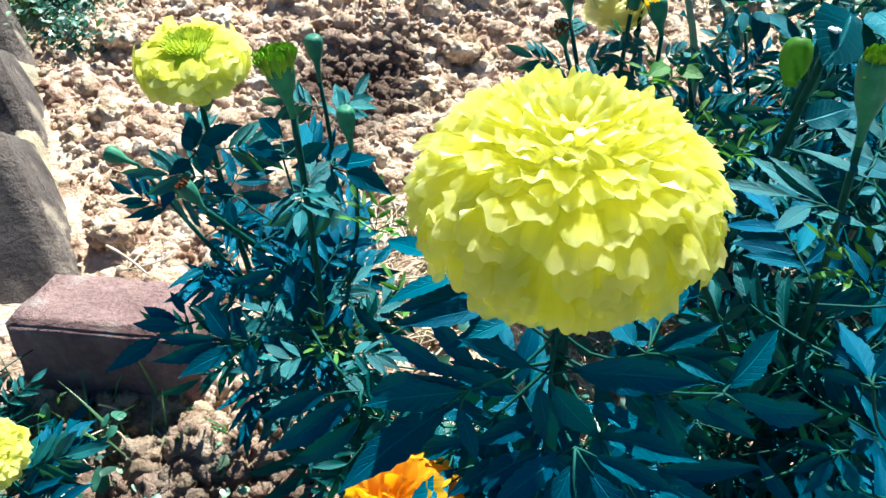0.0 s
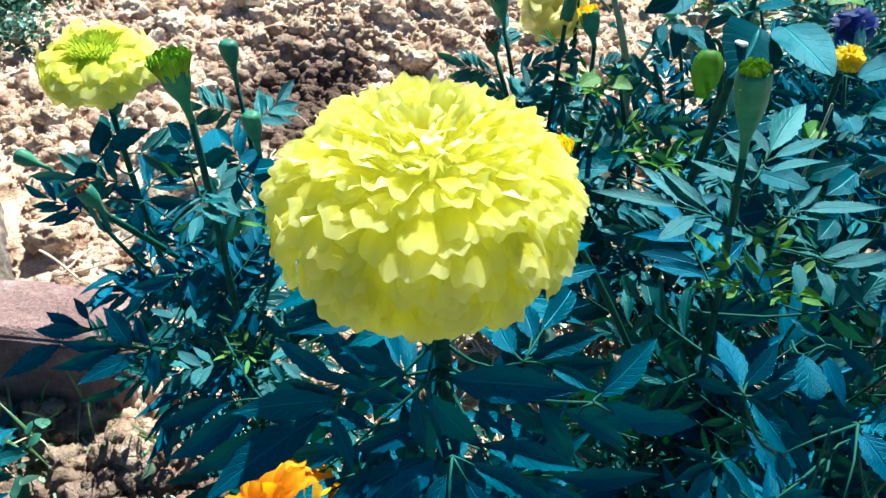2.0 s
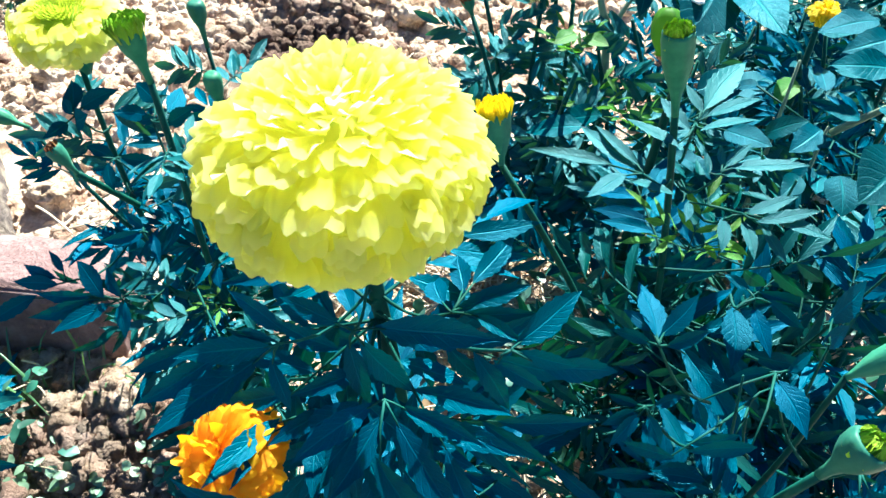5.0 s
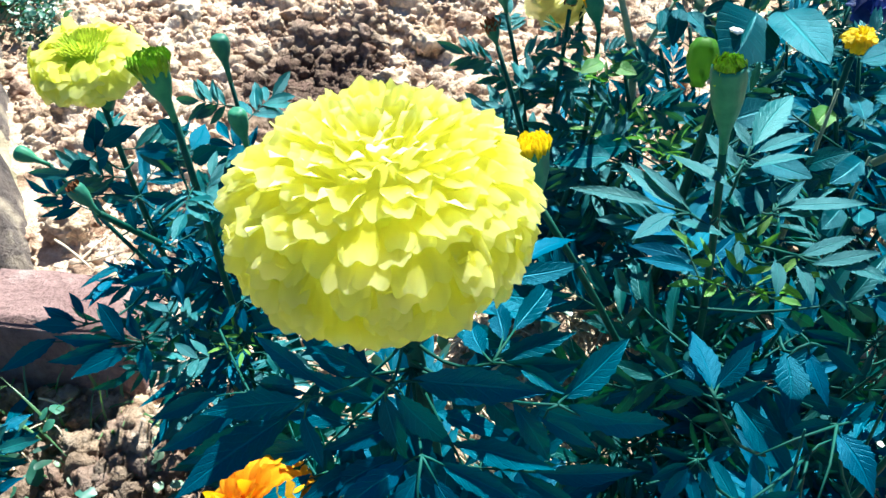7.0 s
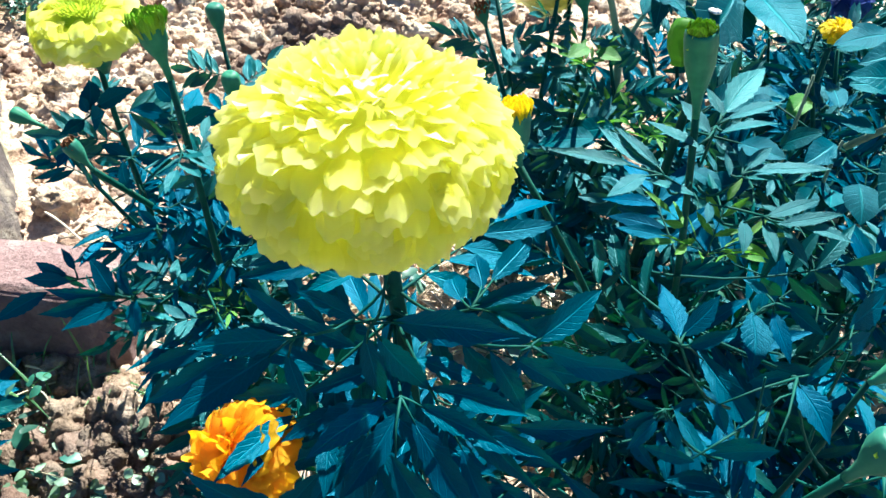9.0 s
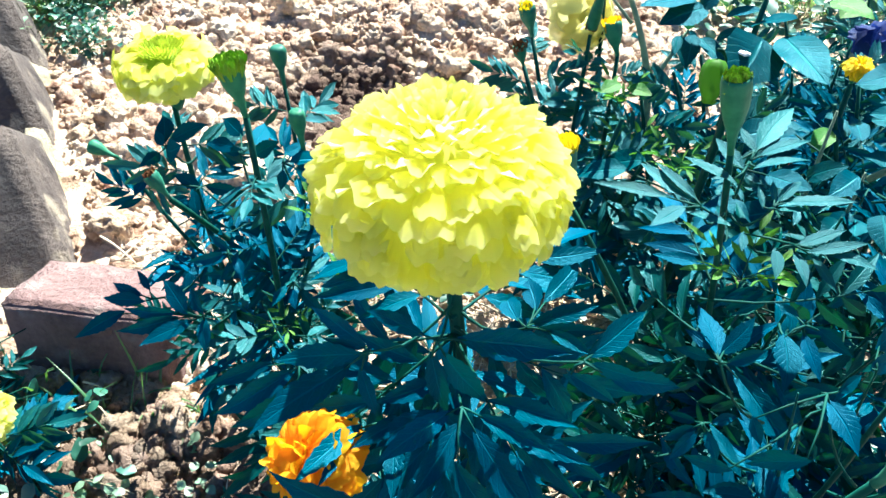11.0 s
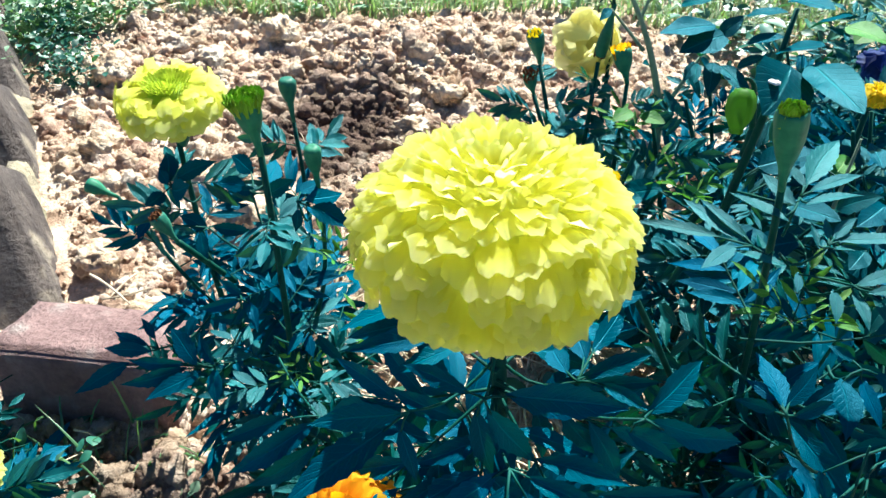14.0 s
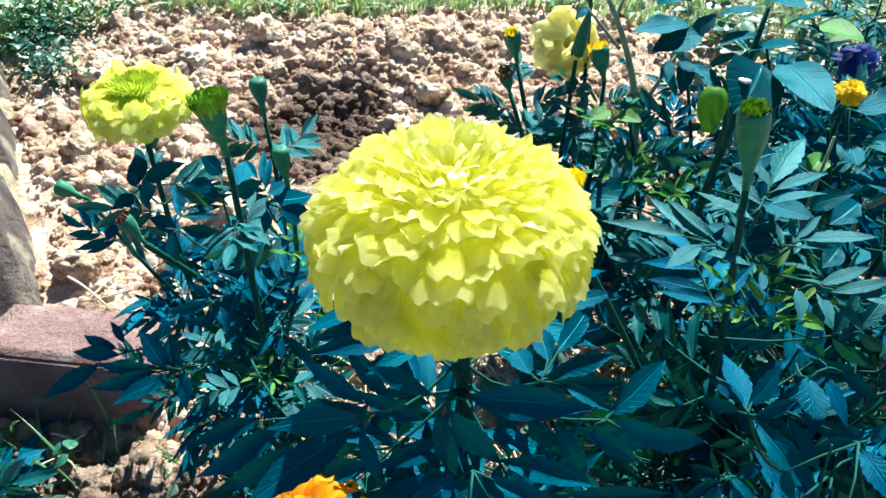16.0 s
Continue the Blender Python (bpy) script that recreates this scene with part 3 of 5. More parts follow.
def blossom(plant, centre, axis, a, b, kinds, count, breadth, seed, label="", low=-0.7, top=1.0, core=LEMON, quills=0, jitter=0.03, calyx=True, lift=1.0, reach=1.7, skirt=1.0):
    """A double marigold head: a green cup, and petals laid like shingles down a flattened dome, the inner ones upright and ruffled."""
    rnd = random.Random(seed)
    at = Vector(plant.matrix_basis.translation)
    v, f = lathe([(0.15 * a, -0.70 * b), (0.50 * a, -0.56 * b), (0.70 * a, -0.15 * b), (0.58 * a, 0.25 * b), (0.25 * a, 0.46 * b), (0.05 * a, 0.52 * b)], 14)
    head = place("flower_head", mesh_object("flower_head", v, f, core), plant, aim(Vector(centre) - at, axis, (0.1, 0.3, 0)), label)
    if calyx:
        cv, cf = lathe([(0.06 * a, -1.75 * b), (0.17 * a, -1.35 * b), (0.26 * a, -0.85 * b), (0.34 * a, -0.45 * b), (0.30 * a, -0.3 * b)], 14, 7, 0.06)
        place("calyx", mesh_object("calyx", cv, cf, BUD), head)
    up = Vector((0, 1, 0))                                   # Y is the head's axis
    for i in range(count):
        c = top - (top - low) * ((i + 0.5) / count) ** 1.25
        c = max(-0.95, min(0.998, c + rnd.uniform(-0.03, 0.03)))
        s = math.sqrt(1 - (c if c > 0 else skirt * c) ** 2)
        w = i * 2.39996 + rnd.uniform(-0.14, 0.14)
        e = Vector((math.cos(w), 0, math.sin(w)))
        p = (e * (a * s) + up * (b * c)) * rnd.uniform(1 - jitter, 1 + (0.5 if c > 0 else 1.2) * jitter)
        out = (e * (s / a) + up * (c / b)).normalized()
        down = (e * (a * max(c, -0.12)) - up * (b * s)).normalized()
        inner = max(0.0, (c - 0.55) / 0.45)
        rise = radians(lift * (42 + 6 * max(0.0, c) + 20 * inner ** 1.6 + 4 * min(0.0, c)) + rnd.uniform(-1, 1) * (10 if c > 0 else 17))
        yv = down * math.cos(rise) + out * math.sin(rise)
        zv = out * math.cos(rise) - down * math.sin(rise)
        wide = breadth * rnd.uniform(0.84, 1.2) * (1 - 0.28 * inner - 0.12 * max(0.0, -c))
        size = wide * reach * rnd.uniform(0.9, 1.12)
        m = aim(p - yv * (0.82 * size), yv, zv, (wide / 0.66, size, size)) @ pose(0, 0, 0, 0, rnd.uniform(-8, 8), rnd.uniform(-8, 8))
        place("petal", rnd.choice(kinds[:4] if c > 0.72 else kinds[2:] if c > 0.45 else kinds[4:]), head, m)
    for i in range(quills):
        r = math.sqrt((i + 0.5) / quills) * 0.36 * a
        w = i * 2.39996
        lean = 0.10 + 2.4 * r / a
        p = Vector((r * math.cos(w), b * (0.66 - 0.55 * (r / a) ** 2), r * math.sin(w)))
        d = Vector((math.cos(w) * lean, 1, math.sin(w) * lean)).normalized()
        q = 0.20 * a * rnd.uniform(0.7, 1.2)
        place("quill", rnd.choice(QUILLS), head, aim(p - d * q * 0.4, d, (-math.cos(w), 0.2, -math.sin(w)), (q, q, q)))
    return head


def bud(plant, foot, top, r, tip=BUD_TIP, opened=0.0, petals=None, seed=0, neck=0.45):
    """A flower bud: a ribbed green cup that swells from its stalk, closed over or topped by the first petals."""
    rnd = random.Random(seed)
    at = Vector(plant.matrix_basis.translation)
    foot, top = Vector(foot), Vector(top)
    h = (top - foot).length
    n0 = neck
    prof = [(0.24 * r, 0), (0.27 * r, 0.5 * n0 * h), (0.40 * r, n0 * h), (0.70 * r, (n0 + 0.25 * (1 - n0)) * h), (0.92 * r, (n0 + 0.5 * (1 - n0)) * h),
            (0.97 * r, (n0 + 0.70 * (1 - n0)) * h), (1.0 * r, (n0 + 0.82 * (1 - n0)) * h), (0.95 * r, (n0 + 0.94 * (1 - n0)) * h), (0.86 * r, h)]
    if not petals:
        prof += [(0.66 * r, 1.03 * h), (0.35 * r, 1.045 * h), (0.05 * r, 1.035 * h)]
    else:
        prof += [(0.5 * r, 0.97 * h)]
    v, f = lathe(prof, 24, 8, 0.035)
    cup = place("bud", mesh_object("bud", v, f, BUD), plant, aim(foot - at, top - foot, (0.2, 0.1, 1)))
    for i in range(petals or 0):
        rr = 1.0 * r * math.sqrt((i + 0.6) / petals)
        w = i * 2.39996
        q = r * (1.25 + 0.2 * opened) * rnd.uniform(0.85, 1.15)
        lean = (0.8 * opened - 0.30) * rr / r
        d = Vector((math.cos(w) * lean, 1, math.sin(w) * lean))
        place("bud_petal", BUD_PETALS[tip][i % 3], cup, aim(Vector((rr * math.cos(w), 0.97 * h - 0.55 * q, rr * math.sin(w))), d, (math.cos(w), 0.1, math.sin(w)), (r * 1.3, q, q)))
    return cup


BUD_PETALS = {mat: [petal_mesh("bud_petal", mat, 0.40, -0.1 + 0.3 * k, 0.25, 0.03, 170 + k, 5, 0.25) for k in range(3)] for mat in (BUD_TIP, GOLD, ORANGE, DRIED)}

# ---- ground ----


def spaced(lo, hi, step, far):
    """Fine steps between lo and hi, then ever wider ones out to far."""
    mid = np.arange(lo, hi, step)
    out = [step * 1.35 ** k for k in range(1, 40)]
    grow = [d for d in np.cumsum(out) if d < far]
    return np.concatenate([(lo - np.array(grow))[::-1], mid, hi + np.array(grow)])


def hollow(x, y):
    return math.exp(-(((x + 0.12) / 0.085) ** 2 + ((y - 0.805) / 0.08) ** 2))


def level(x, y):
    """The height of the ground without its crumbs."""
    h = 0.018 * noise.noise((x * 3.1, y * 3.1, 4.0))
    h += -0.035 * hollow(x, y) + 0.03 * math.exp(-(((x + 0.0) / 0.14) ** 2 + ((y - 0.98) / 0.07) ** 2))
    return h


def height(x, y):
    h = level(x, y)
    near = max(0.0, 1 - max(0.0, y - 1.25) / 0.4) * max(0.0, 1 - max(0.0, abs(x) - 0.9) / 0.4)
    if near > 0:
        wx, wy = x + 0.02 * noise.noise((x * 20, y * 20, 7.0)), y + 0.02 * noise.noise((x * 20, y * 20, 9.0))
        d1 = noise.voronoi((wx * 34, wy * 34, 0.3))[0][0]
        d2 = noise.voronoi((wx * 85, wy * 85, 1.3))[0][0]
        rise = 0.5 + 0.5 * noise.noise((x * 9, y * 9, 5.0))
        clump = math.exp(-(((x + 0.2) / 0.10) ** 2 + ((y - 0.32) / 0.07) ** 2))
        h += clump * (0.026 * noise.noise((x * 22, y * 22, 8.0)) + 0.013 * noise.noise((x * 48, y * 48, 6.0)) + 0.012 * noise.noise((x * 110, y * 110, 2.0)))
        h += near * (0.016 * (rise + 0.6 * clump) * (0.55 - d1) + 0.006 * (0.5 - d2) + 0.010 * noise.noise((x * 14, y * 14, 1.0)) + 0.003 * noise.noise((x * 150, y * 150, 3.0)))
    return h


xs, ys = spaced(-0.66, 0.52, 0.0042, 60), spaced(0.17, 1.22, 0.0042, 60)
gv = [(x, y, height(x, y)) for y in ys for x in xs]
nx = len(xs)
gf = [(j * nx + i, j * nx + i + 1, (j + 1) * nx + i + 1, (j + 1) * nx + i) for j in range(len(ys) - 1) for i in range(nx - 1)]
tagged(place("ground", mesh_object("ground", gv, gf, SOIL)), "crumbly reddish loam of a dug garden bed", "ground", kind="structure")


def lump_shapes(count, subdivisions, seed):
    shapes = []
    for k in range(count):
        bm = bmesh.new()
        bmesh.ops.create_icosphere(bm, subdivisions=subdivisions, radius=1)
        for v in bm.verts:
            d = v.co.normalized()
            v.co = d * (1 + 0.42 * noise.noise(d * 1.1 + Vector((seed + k * 5.1, 0, 0))) + 0.24 * noise.noise(d * 2.7 + Vector((0, seed + k * 3.7, 0))) + 0.26 * noise.noise(d * 6.0 + Vector((0, 0, seed + k))) + 0.20 * noise.noise(d * 13.0 + Vector((0, seed, k))) + 0.09 * noise.noise(d * 27.0 + Vector((k, seed, 0))))
            v.co.z *= 0.78
        bm.verts.ensure_lookup_table()
        shapes.append((np.array([v.co[:] for v in bm.verts]), np.array([[v.index for v in f.verts] for f in bm.faces])))
        bm.free()
    return shapes


def scatter(name, shapes, spots, material, smooth=True):
    """Many small pieces as one mesh; spots hold a matrix each."""
    vs, fs, off = [], [], 0
    for k, m in enumerate(spots):
        v, f = shapes[k % len(shapes)]
        a = np.array(m)
        vs.append(v @ a[:3, :3].T + a[:3, 3])
        fs.extend((f + off).tolist())
        off += len(v)
    return place(name, mesh_object(name, np.concatenate(vs).tolist(), fs, material, smooth))


def in_bed(x, y):
    """Dug soil: right of the brick row and this side of the grass."""
    return (x + 0.331) * 0.85 + (y - 0.549) * 0.53 > 0.0 and y < 1.075 + 0.02 * math.sin(9 * x) - 1.1 * max(0, -x - 0.40)


rnd = random.Random(5)
spots_small, spots_big = [], []
while len(spots_small) < 9000:
    x, y = rnd.uniform(-0.62, 0.5), rnd.uniform(0.2, 1.1)
    if not in_bed(x, y) and rnd.random() > 0.12:
        continue
    if x > 0.12 and rnd.random() < 0.5:
        continue
    r = 0.0016 + 0.0045 * rnd.random() ** 2.6
    spots_small.append(pose(x, y, height(x, y) + 0.3 * r, rnd.uniform(0, 360), rnd.uniform(0, 360), rnd.uniform(0, 360)) @ Matrix.Scale(r, 4))
while len(spots_big) < 2600:
    x, y = rnd.uniform(-0.6, 0.3), rnd.uniform(0.25, 1.12)
    if not in_bed(x, y):
        continue
    r = 0.0050 + 0.0130 * rnd.random() ** 2.2
    spots_big.append(pose(x, y, height(x, y) - 0.30 * r, rnd.uniform(0, 360), rnd.uniform(0, 360), rnd.uniform(0, 360)) @ Matrix.Scale(r, 4))
for i in range(420):
    x, y = rnd.gauss(-0.12, 0.05), rnd.gauss(0.805, 0.05)
    r = 0.004 + 0.009 * rnd.random() ** 2
    spots_big.append(pose(x, y, height(x, y) + 0.15 * r, rnd.uniform(0, 360), rnd.uniform(0, 360), rnd.uniform(0, 360)) @ Matrix.Scale(r, 4))
for i in range(460):
    x, y = rnd.gauss(-0.20, 0.055), rnd.gauss(0.295, 0.035)
    r = 0.003 + 0.009 * rnd.random() ** 2
    spots_big.append(pose(x, y, height(x, y) + 0.1 * r, rnd.uniform(0, 360), rnd.uniform(0, 360), rnd.uniform(0, 360)) @ Matrix.Scale(r, 4))
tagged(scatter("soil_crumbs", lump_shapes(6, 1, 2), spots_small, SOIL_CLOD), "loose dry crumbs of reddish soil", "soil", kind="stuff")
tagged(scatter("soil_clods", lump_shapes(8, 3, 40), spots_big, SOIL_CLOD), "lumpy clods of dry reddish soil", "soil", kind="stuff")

# larger clods that stand out
BIG = lump_shapes(6, 4, 77)
for k, (x, y, r) in enumerate(((-0.305, 0.535, 0.020), (-0.219, 1.0, 0.024), (-0.30, 0.93, 0.020), (-0.235, 0.47, 0.018), (-0.175, 0.335, 0.014), (-0.205, 0.305, 0.015),
                               (-0.17, 0.60, 0.028), (-0.24, 0.66, 0.022), (-0.37, 0.72, 0.020), (-0.41, 0.88, 0.024), (0.02, 0.86, 0.022), (-0.02, 0.78, 0.020), (-0.29, 0.80, 0.018))):
    v, f = BIG[k % 6]
    turn = np.array(pose(0, 0, 0, 0, 0, 40 * k))[:3, :3]
    me = mesh_object("soil_clod", (v @ turn.T * r + np.array((x, y, height(x, y) + 0.45 * r))).tolist(), f.tolist(), SOIL_CLOD)
    tagged(place("soil_clod", me), "large lump of dry reddish soil", "clod", "clods on the bed")

# ---- bricks ----


def brick_mesh(length, width, tall, seed):
    """A worn brick: broken arrises, uneven faces."""
    bm = bmesh.new()
    bmesh.ops.create_cube(bm, size=1)
    bmesh.ops.scale(bm, vec=(width, length, tall), verts=bm.verts)
    bmesh.ops.bevel(bm, geom=bm.edges[:], offset=0.005, segments=2, affect="EDGES")
    bmesh.ops.subdivide_edges(bm, edges=[e for e in bm.edges if e.calc_length() > 0.03], cuts=9, use_grid_fill=True)
    for v in bm.verts:
        n = v.co.normalized()
        v.co += n * (0.0028 * noise.noise(v.co * 16 + Vector((seed, 0, 0))) + 0.0022 * noise.noise(v.co * 55 + Vector((0, seed, 0))))
    me = bpy.data.meshes.new("brick")
    bm.to_mesh(me)
    bm.free()
    me.polygons.foreach_set("use_smooth", [True] * len(me.polygons))
    return me


ROW = Vector((-0.47, 0.88, 0)).normalized()            # the row runs away and to the left
ACROSS = Vector((ROW.y, -ROW.x, 0))
for k in range(5):
    me = brick_mesh(0.175, 0.12, 0.085, 3 + k * 7)
    me.materials.append(BRICK_GREY)
    turn = pose(0, 0, 0, 45 + (k % 2) * 4, -12, math.degrees(math.atan2(-ROW.x, ROW.y)) + (k % 3 - 1) * 2)
    top = Vector((-0.365, 0.572, 0.092)) + ROW * 0.172 * k
    at = top - ACROSS * 0.080 - turn.to_3x3() @ Vector((0, 0.0875, 0.0425))
    tagged(place("brick", me, None, Matrix.Translation(at) @ turn), "weathered grey brown edging brick set aslant in the soil", "brick", "bricks along the bed")
# pale mortar along the foot of the row
mv, mf = [], []
for i in range(111):
    p = Vector((-0.365, 0.572, 0.0)) + ROW * (0.010 * i - 0.02)
    for j, (o, z) in enumerate(((-0.030, 0.024), (-0.024, 0.031), (-0.017, 0.029), (-0.010, 0.021), (-0.003, 0.010), (0.005, -0.02))):
        n = 0.006 * noise.noise((i * 0.21, j * 0.9, 3.3)) + 0.003 * noise.noise((i * 0.9, j * 2.1, 1.3))
        q = p + ACROSS * (o + n)
        mv.append((q.x, q.y, z + 1.5 * n))
for i in range(110):
    for j in range(5):
        mf.append((i * 6 + j, i * 6 + j + 1, (i + 1) * 6 + j + 1, (i + 1) * 6 + j))
tagged(place("mortar_edge", mesh_object("mortar_edge", mv, mf, MORTAR)), "pale crumbling mortar along the foot of the bricks", "mortar", kind="structure")
me = brick_mesh(0.14, 0.070, 0.095, 61)
me.materials.append(BRICK_RED)
tagged(place("brick", me, None, pose(-0.241, 0.394, 0.011, 0, 0, 86) @ pose(0, 0, 0, 0, 13, 0)), "chipped reddish brick lying across the end of the row", "brick", "bricks along the bed")

# ---- plants ----
# the lemon marigold in the middle
mid_plant = thing("marigold_plant", 0.062, 0.205, 0.0, "leafy marigold with one large lemon yellow double flower", "plant", "marigold plants")
MAIN = (0.0505, 0.197, 0.3485)
main_stem = bend((0.062, 0.205, -0.01), (0.053, 0.198, 0.325), 0.0, (0.006, 0.004, 0), 12)
stem(mid_plant, main_stem, 0.0042, 0.0030)
blossom(mid_plant, MAIN, (0.0, 0.05, 1), 0.0447, 0.0285, LEMON_PETALS, 400, 0.0093, 7, "large lemon yellow double flower head", low=-0.80, jitter=0.04, reach=1.8)
N0 = (0.055, 0.196, 0.282)

# the taller budding marigold with the pale flower
left_plant = thing("marigold_plant", -0.075, 0.33, 0.0, "bushy marigold with a lemon flower past its peak and several buds", "plant", "marigold plants")
right_plant = thing("marigold_plant", 0.185, 0.27, 0.0, "bushy marigold with one tall ribbed green bud", "plant", "marigold plants")
back_plant = thing("marigold_plant", 0.125, 0.47, 0.0, "small marigold with yellow tipped and dried buds", "plant", "marigold plants")
front_plant = thing("marigold_plant", 0.01, 0.19, 0.0, "low marigold with an orange flower among its leaves", "plant", "marigold plants")
corner_plant = thing("marigold_plant", -0.275, 0.275, 0.0, "low marigold with a pale yellow flower beside the bricks", "plant", "marigold plants")
side_plant = thing("marigold_plant", 0.21, 0.18, 0.0, "leafy young marigold with two plump green buds", "plant", "marigold plants")

# mid plant: large leaves below the flower
leaves_along(mid_plant, main_stem, 0.25, 0.68, 9, 0.050, 0.042, 21, width=0.95)
leaf(mid_plant, N0, (0.092, 0.235, 0.285), 4, 0.034, 1.0, (0, 0, 1), 0, 4)
leaf(mid_plant, N0, (0.015, 0.228, 0.29), 4, 0.034, 1.0, (0, 0, 1), 0, 5)

for k, end in enumerate(((0.018, 0.168, 0.250), (0.048, 0.150, 0.246), (0.082, 0.156, 0.250), (0.102, 0.190, 0.256), (0.008, 0.200, 0.252), (0.066, 0.162, 0.222), (0.030, 0.160, 0.220))):
    leaf(mid_plant, (0.056, 0.198, 0.270 if k < 5 else 0.238), end, 3, 0.036, 0.95, (0, -1.2, 1), 1, 60 + k)

# left plant: four branches
b1 = bend((-0.075, 0.33, -0.01), (-0.108, 0.347, 0.275), 0.01, (-0.01, 0, 0), 10)
b2 = bend((-0.072, 0.33, 0.02), (-0.049, 0.296, 0.304), 0.0, (0.006, -0.01, 0), 10)
b3 = bend((-0.072, 0.335, 0.04), (-0.056, 0.386, 0.264), 0.0, (0.01, 0.01, 0), 10)
b4 = bend((-0.070, 0.33, 0.10), (-0.031, 0.322, 0.264), 0.0, (0.012, 0, 0), 8)
b5 = bend((-0.085, 0.335, 0.13), (-0.151, 0.347, 0.236), -0.012, (0, 0, 0), 8)
for pts, r0, r1 in ((b1, 0.0040, 0.0022), (b2, 0.0036, 0.0024), (b3, 0.003, 0.0018), (b4, 0.0026, 0.0018), (b5, 0.0026, 0.0018)):
    stem(left_plant, pts, r0 * 0.6, r1 * 0.65)
blossom(left_plant, (-0.107, 0.348, 0.2985), (-0.02, -0.02, 1), 0.0290, 0.0155, PALE_PETALS[5::2] * 3, 80, 0.0112, 12, "lemon flower head with a green centre", low=-0.85, top=0.78, quills=150, core=QUILL, lift=1.0, reach=1.40, jitter=0.06, skirt=0.72)
bud(left_plant, b2[-1], (-0.053, 0.298, 0.331), 0.0064, BUD_TIP, 0.8, 90, 1, 0.38)
bud(left_plant, b3[-1], (-0.057, 0.387, 0.290), 0.0049, seed=2, neck=0.48)
bud(left_plant, b4[-1], (-0.032, 0.321, 0.291), 0.0044, seed=3, neck=0.45)
bud(left_plant, b5[-1], (-0.167, 0.349, 0.243), 0.0043, seed=4, neck=0.42)
b6 = bend((-0.085, 0.32, 0.20), (-0.094, 0.287, 0.258), 0.0, (0, 0, 0), 6)
stem(left_plant, b6, 0.0018, 0.0016)
bud(left_plant, b6[-1], (-0.102, 0.289, 0.272), 0.0040, DRIED, 0.3, 24, 24, 0.35)
for k, pts in enumerate((b1, b2, b3, b4, b5)):
    leaves_along(left_plant, pts, 0.25, 0.97, (14, 13, 11, 9, 6)[k], 0.038, 0.028, 40 + k, width=0.95, pale_top=0.80, keep=lambda p: p.z < 0.285 and p.x < -0.034)
# right plant
r1 = bend((0.20, 0.275, -0.01), (0.1665, 0.262, 0.319), 0.0, (0.008, 0.0, 0), 12)
r2 = bend((0.185, 0.27, 0.03), (0.225, 0.265, 0.285), 0.0, (0.01, 0, 0), 10)
r3 = bend((0.18, 0.27, 0.05), (0.1025, 0.268, 0.287), 0.0, (0.02, -0.012, 0), 10)
r4 = bend((0.19, 0.27, 0.02), (0.262, 0.235, 0.262), 0.0, (0.015, 0.0, 0), 10)
r5 = bend((0.19, 0.275, 0.02), (0.30, 0.285, 0.245), 0.0, (0.015, 0.0, 0), 10)
for pts, thick, thin_end in ((r1, 0.0020, 0.0015), (r2, 0.0016, 0.0006), (r3, 0.0018, 0.0015), (r4, 0.0015, 0.0005), (r5, 0.0014, 0.0005)):
    stem(right_plant, pts, thick, thin_end)
bud(right_plant, r1[-1], (0.159, 0.261, 0.356), 0.0060, BUD_TIP, 0.15, 50, 5, 0.30)
bud(right_plant, r3[-1], (0.0985, 0.274, 0.312), 0.0064, GOLD, 0.6, 60, 6, 0.20)
for k, pts in enumerate((r1, r2, r3, r4, r5)):
    leaves_along(right_plant, pts, 0.25, 0.94, (6, 6, 2, 6, 6)[k], 0.046, 0.036, 80 + k, width=0.95, keep=lambda p: p.z < 0.25, droop=1.3)

# low front plant with the orange flower
f1 = bend((0.01, 0.19, -0.01), (0.004, 0.166, 0.205), 0.0, (0.005, 0.0, 0), 9)
stem(front_plant, f1, 0.0032, 0.0022)
blossom(front_plant, (0.004, 0.161, 0.231), (-0.6, -0.4, 0.8), 0.0215, 0.0190, ORANGE_PETALS, 110, 0.0105, 15, "ruffled orange flower head", core=ORANGE)
leaves_along(front_plant, f1, 0.15, 0.80, 8, 0.042, 0.034, 90, width=1.1, keep=lambda p: p.z < 0.2)

# young plant at the side
s1 = bend((0.21, 0.18, -0.01), (0.185, 0.175, 0.275), 0.0, (0.01, 0, 0), 10)
s2 = bend((0.21, 0.18, 0.05), (0.200, 0.139, 0.275), 0.0, (-0.006, 0, 0), 10)
s3 = bend((0.21, 0.18, 0.10), (0.228, 0.184, 0.262), 0.0, (0.004, 0, 0), 8)
stem(side_plant, s1, 0.0022, 0.0004)
stem(side_plant, s2, 0.0024, 0.0016)
stem(side_plant, s3, 0.0016, 0.0012)
bud(side_plant, s2[-1], (0.2095, 0.140, 0.294), 0.0070, BUD_TIP, 0.05, 60, 7, 0.35)
bud(side_plant, s3[-1], (0.244, 0.187, 0.275), 0.0050, BUD_TIP, 0.05, 30, 37, 0.2)
leaves_along(side_plant, s1, 0.2, 0.75, 7, 0.045, 0.036, 100, width=0.95, keep=lambda p: p.z < 0.22, droop=1.5)
leaves_along(side_plant, s2, 0.2, 0.75, 7, 0.040, 0.033, 101, width=0.95, keep=lambda p: p.z < 0.22, droop=1.5)

# corner plant
c1 = bend((-0.275, 0.275, -0.01), (-0.262, 0.262, 0.06), 0.0, (0.0, 0, 0), 6)
stem(corner_plant, c1, 0.003, 0.002)
blossom(corner_plant, (-0.262, 0.262, 0.078), (0.1, -0.1, 1), 0.024, 0.014, PALE_PETALS, 90, 0.0085, 17, "pale yellow flower head")
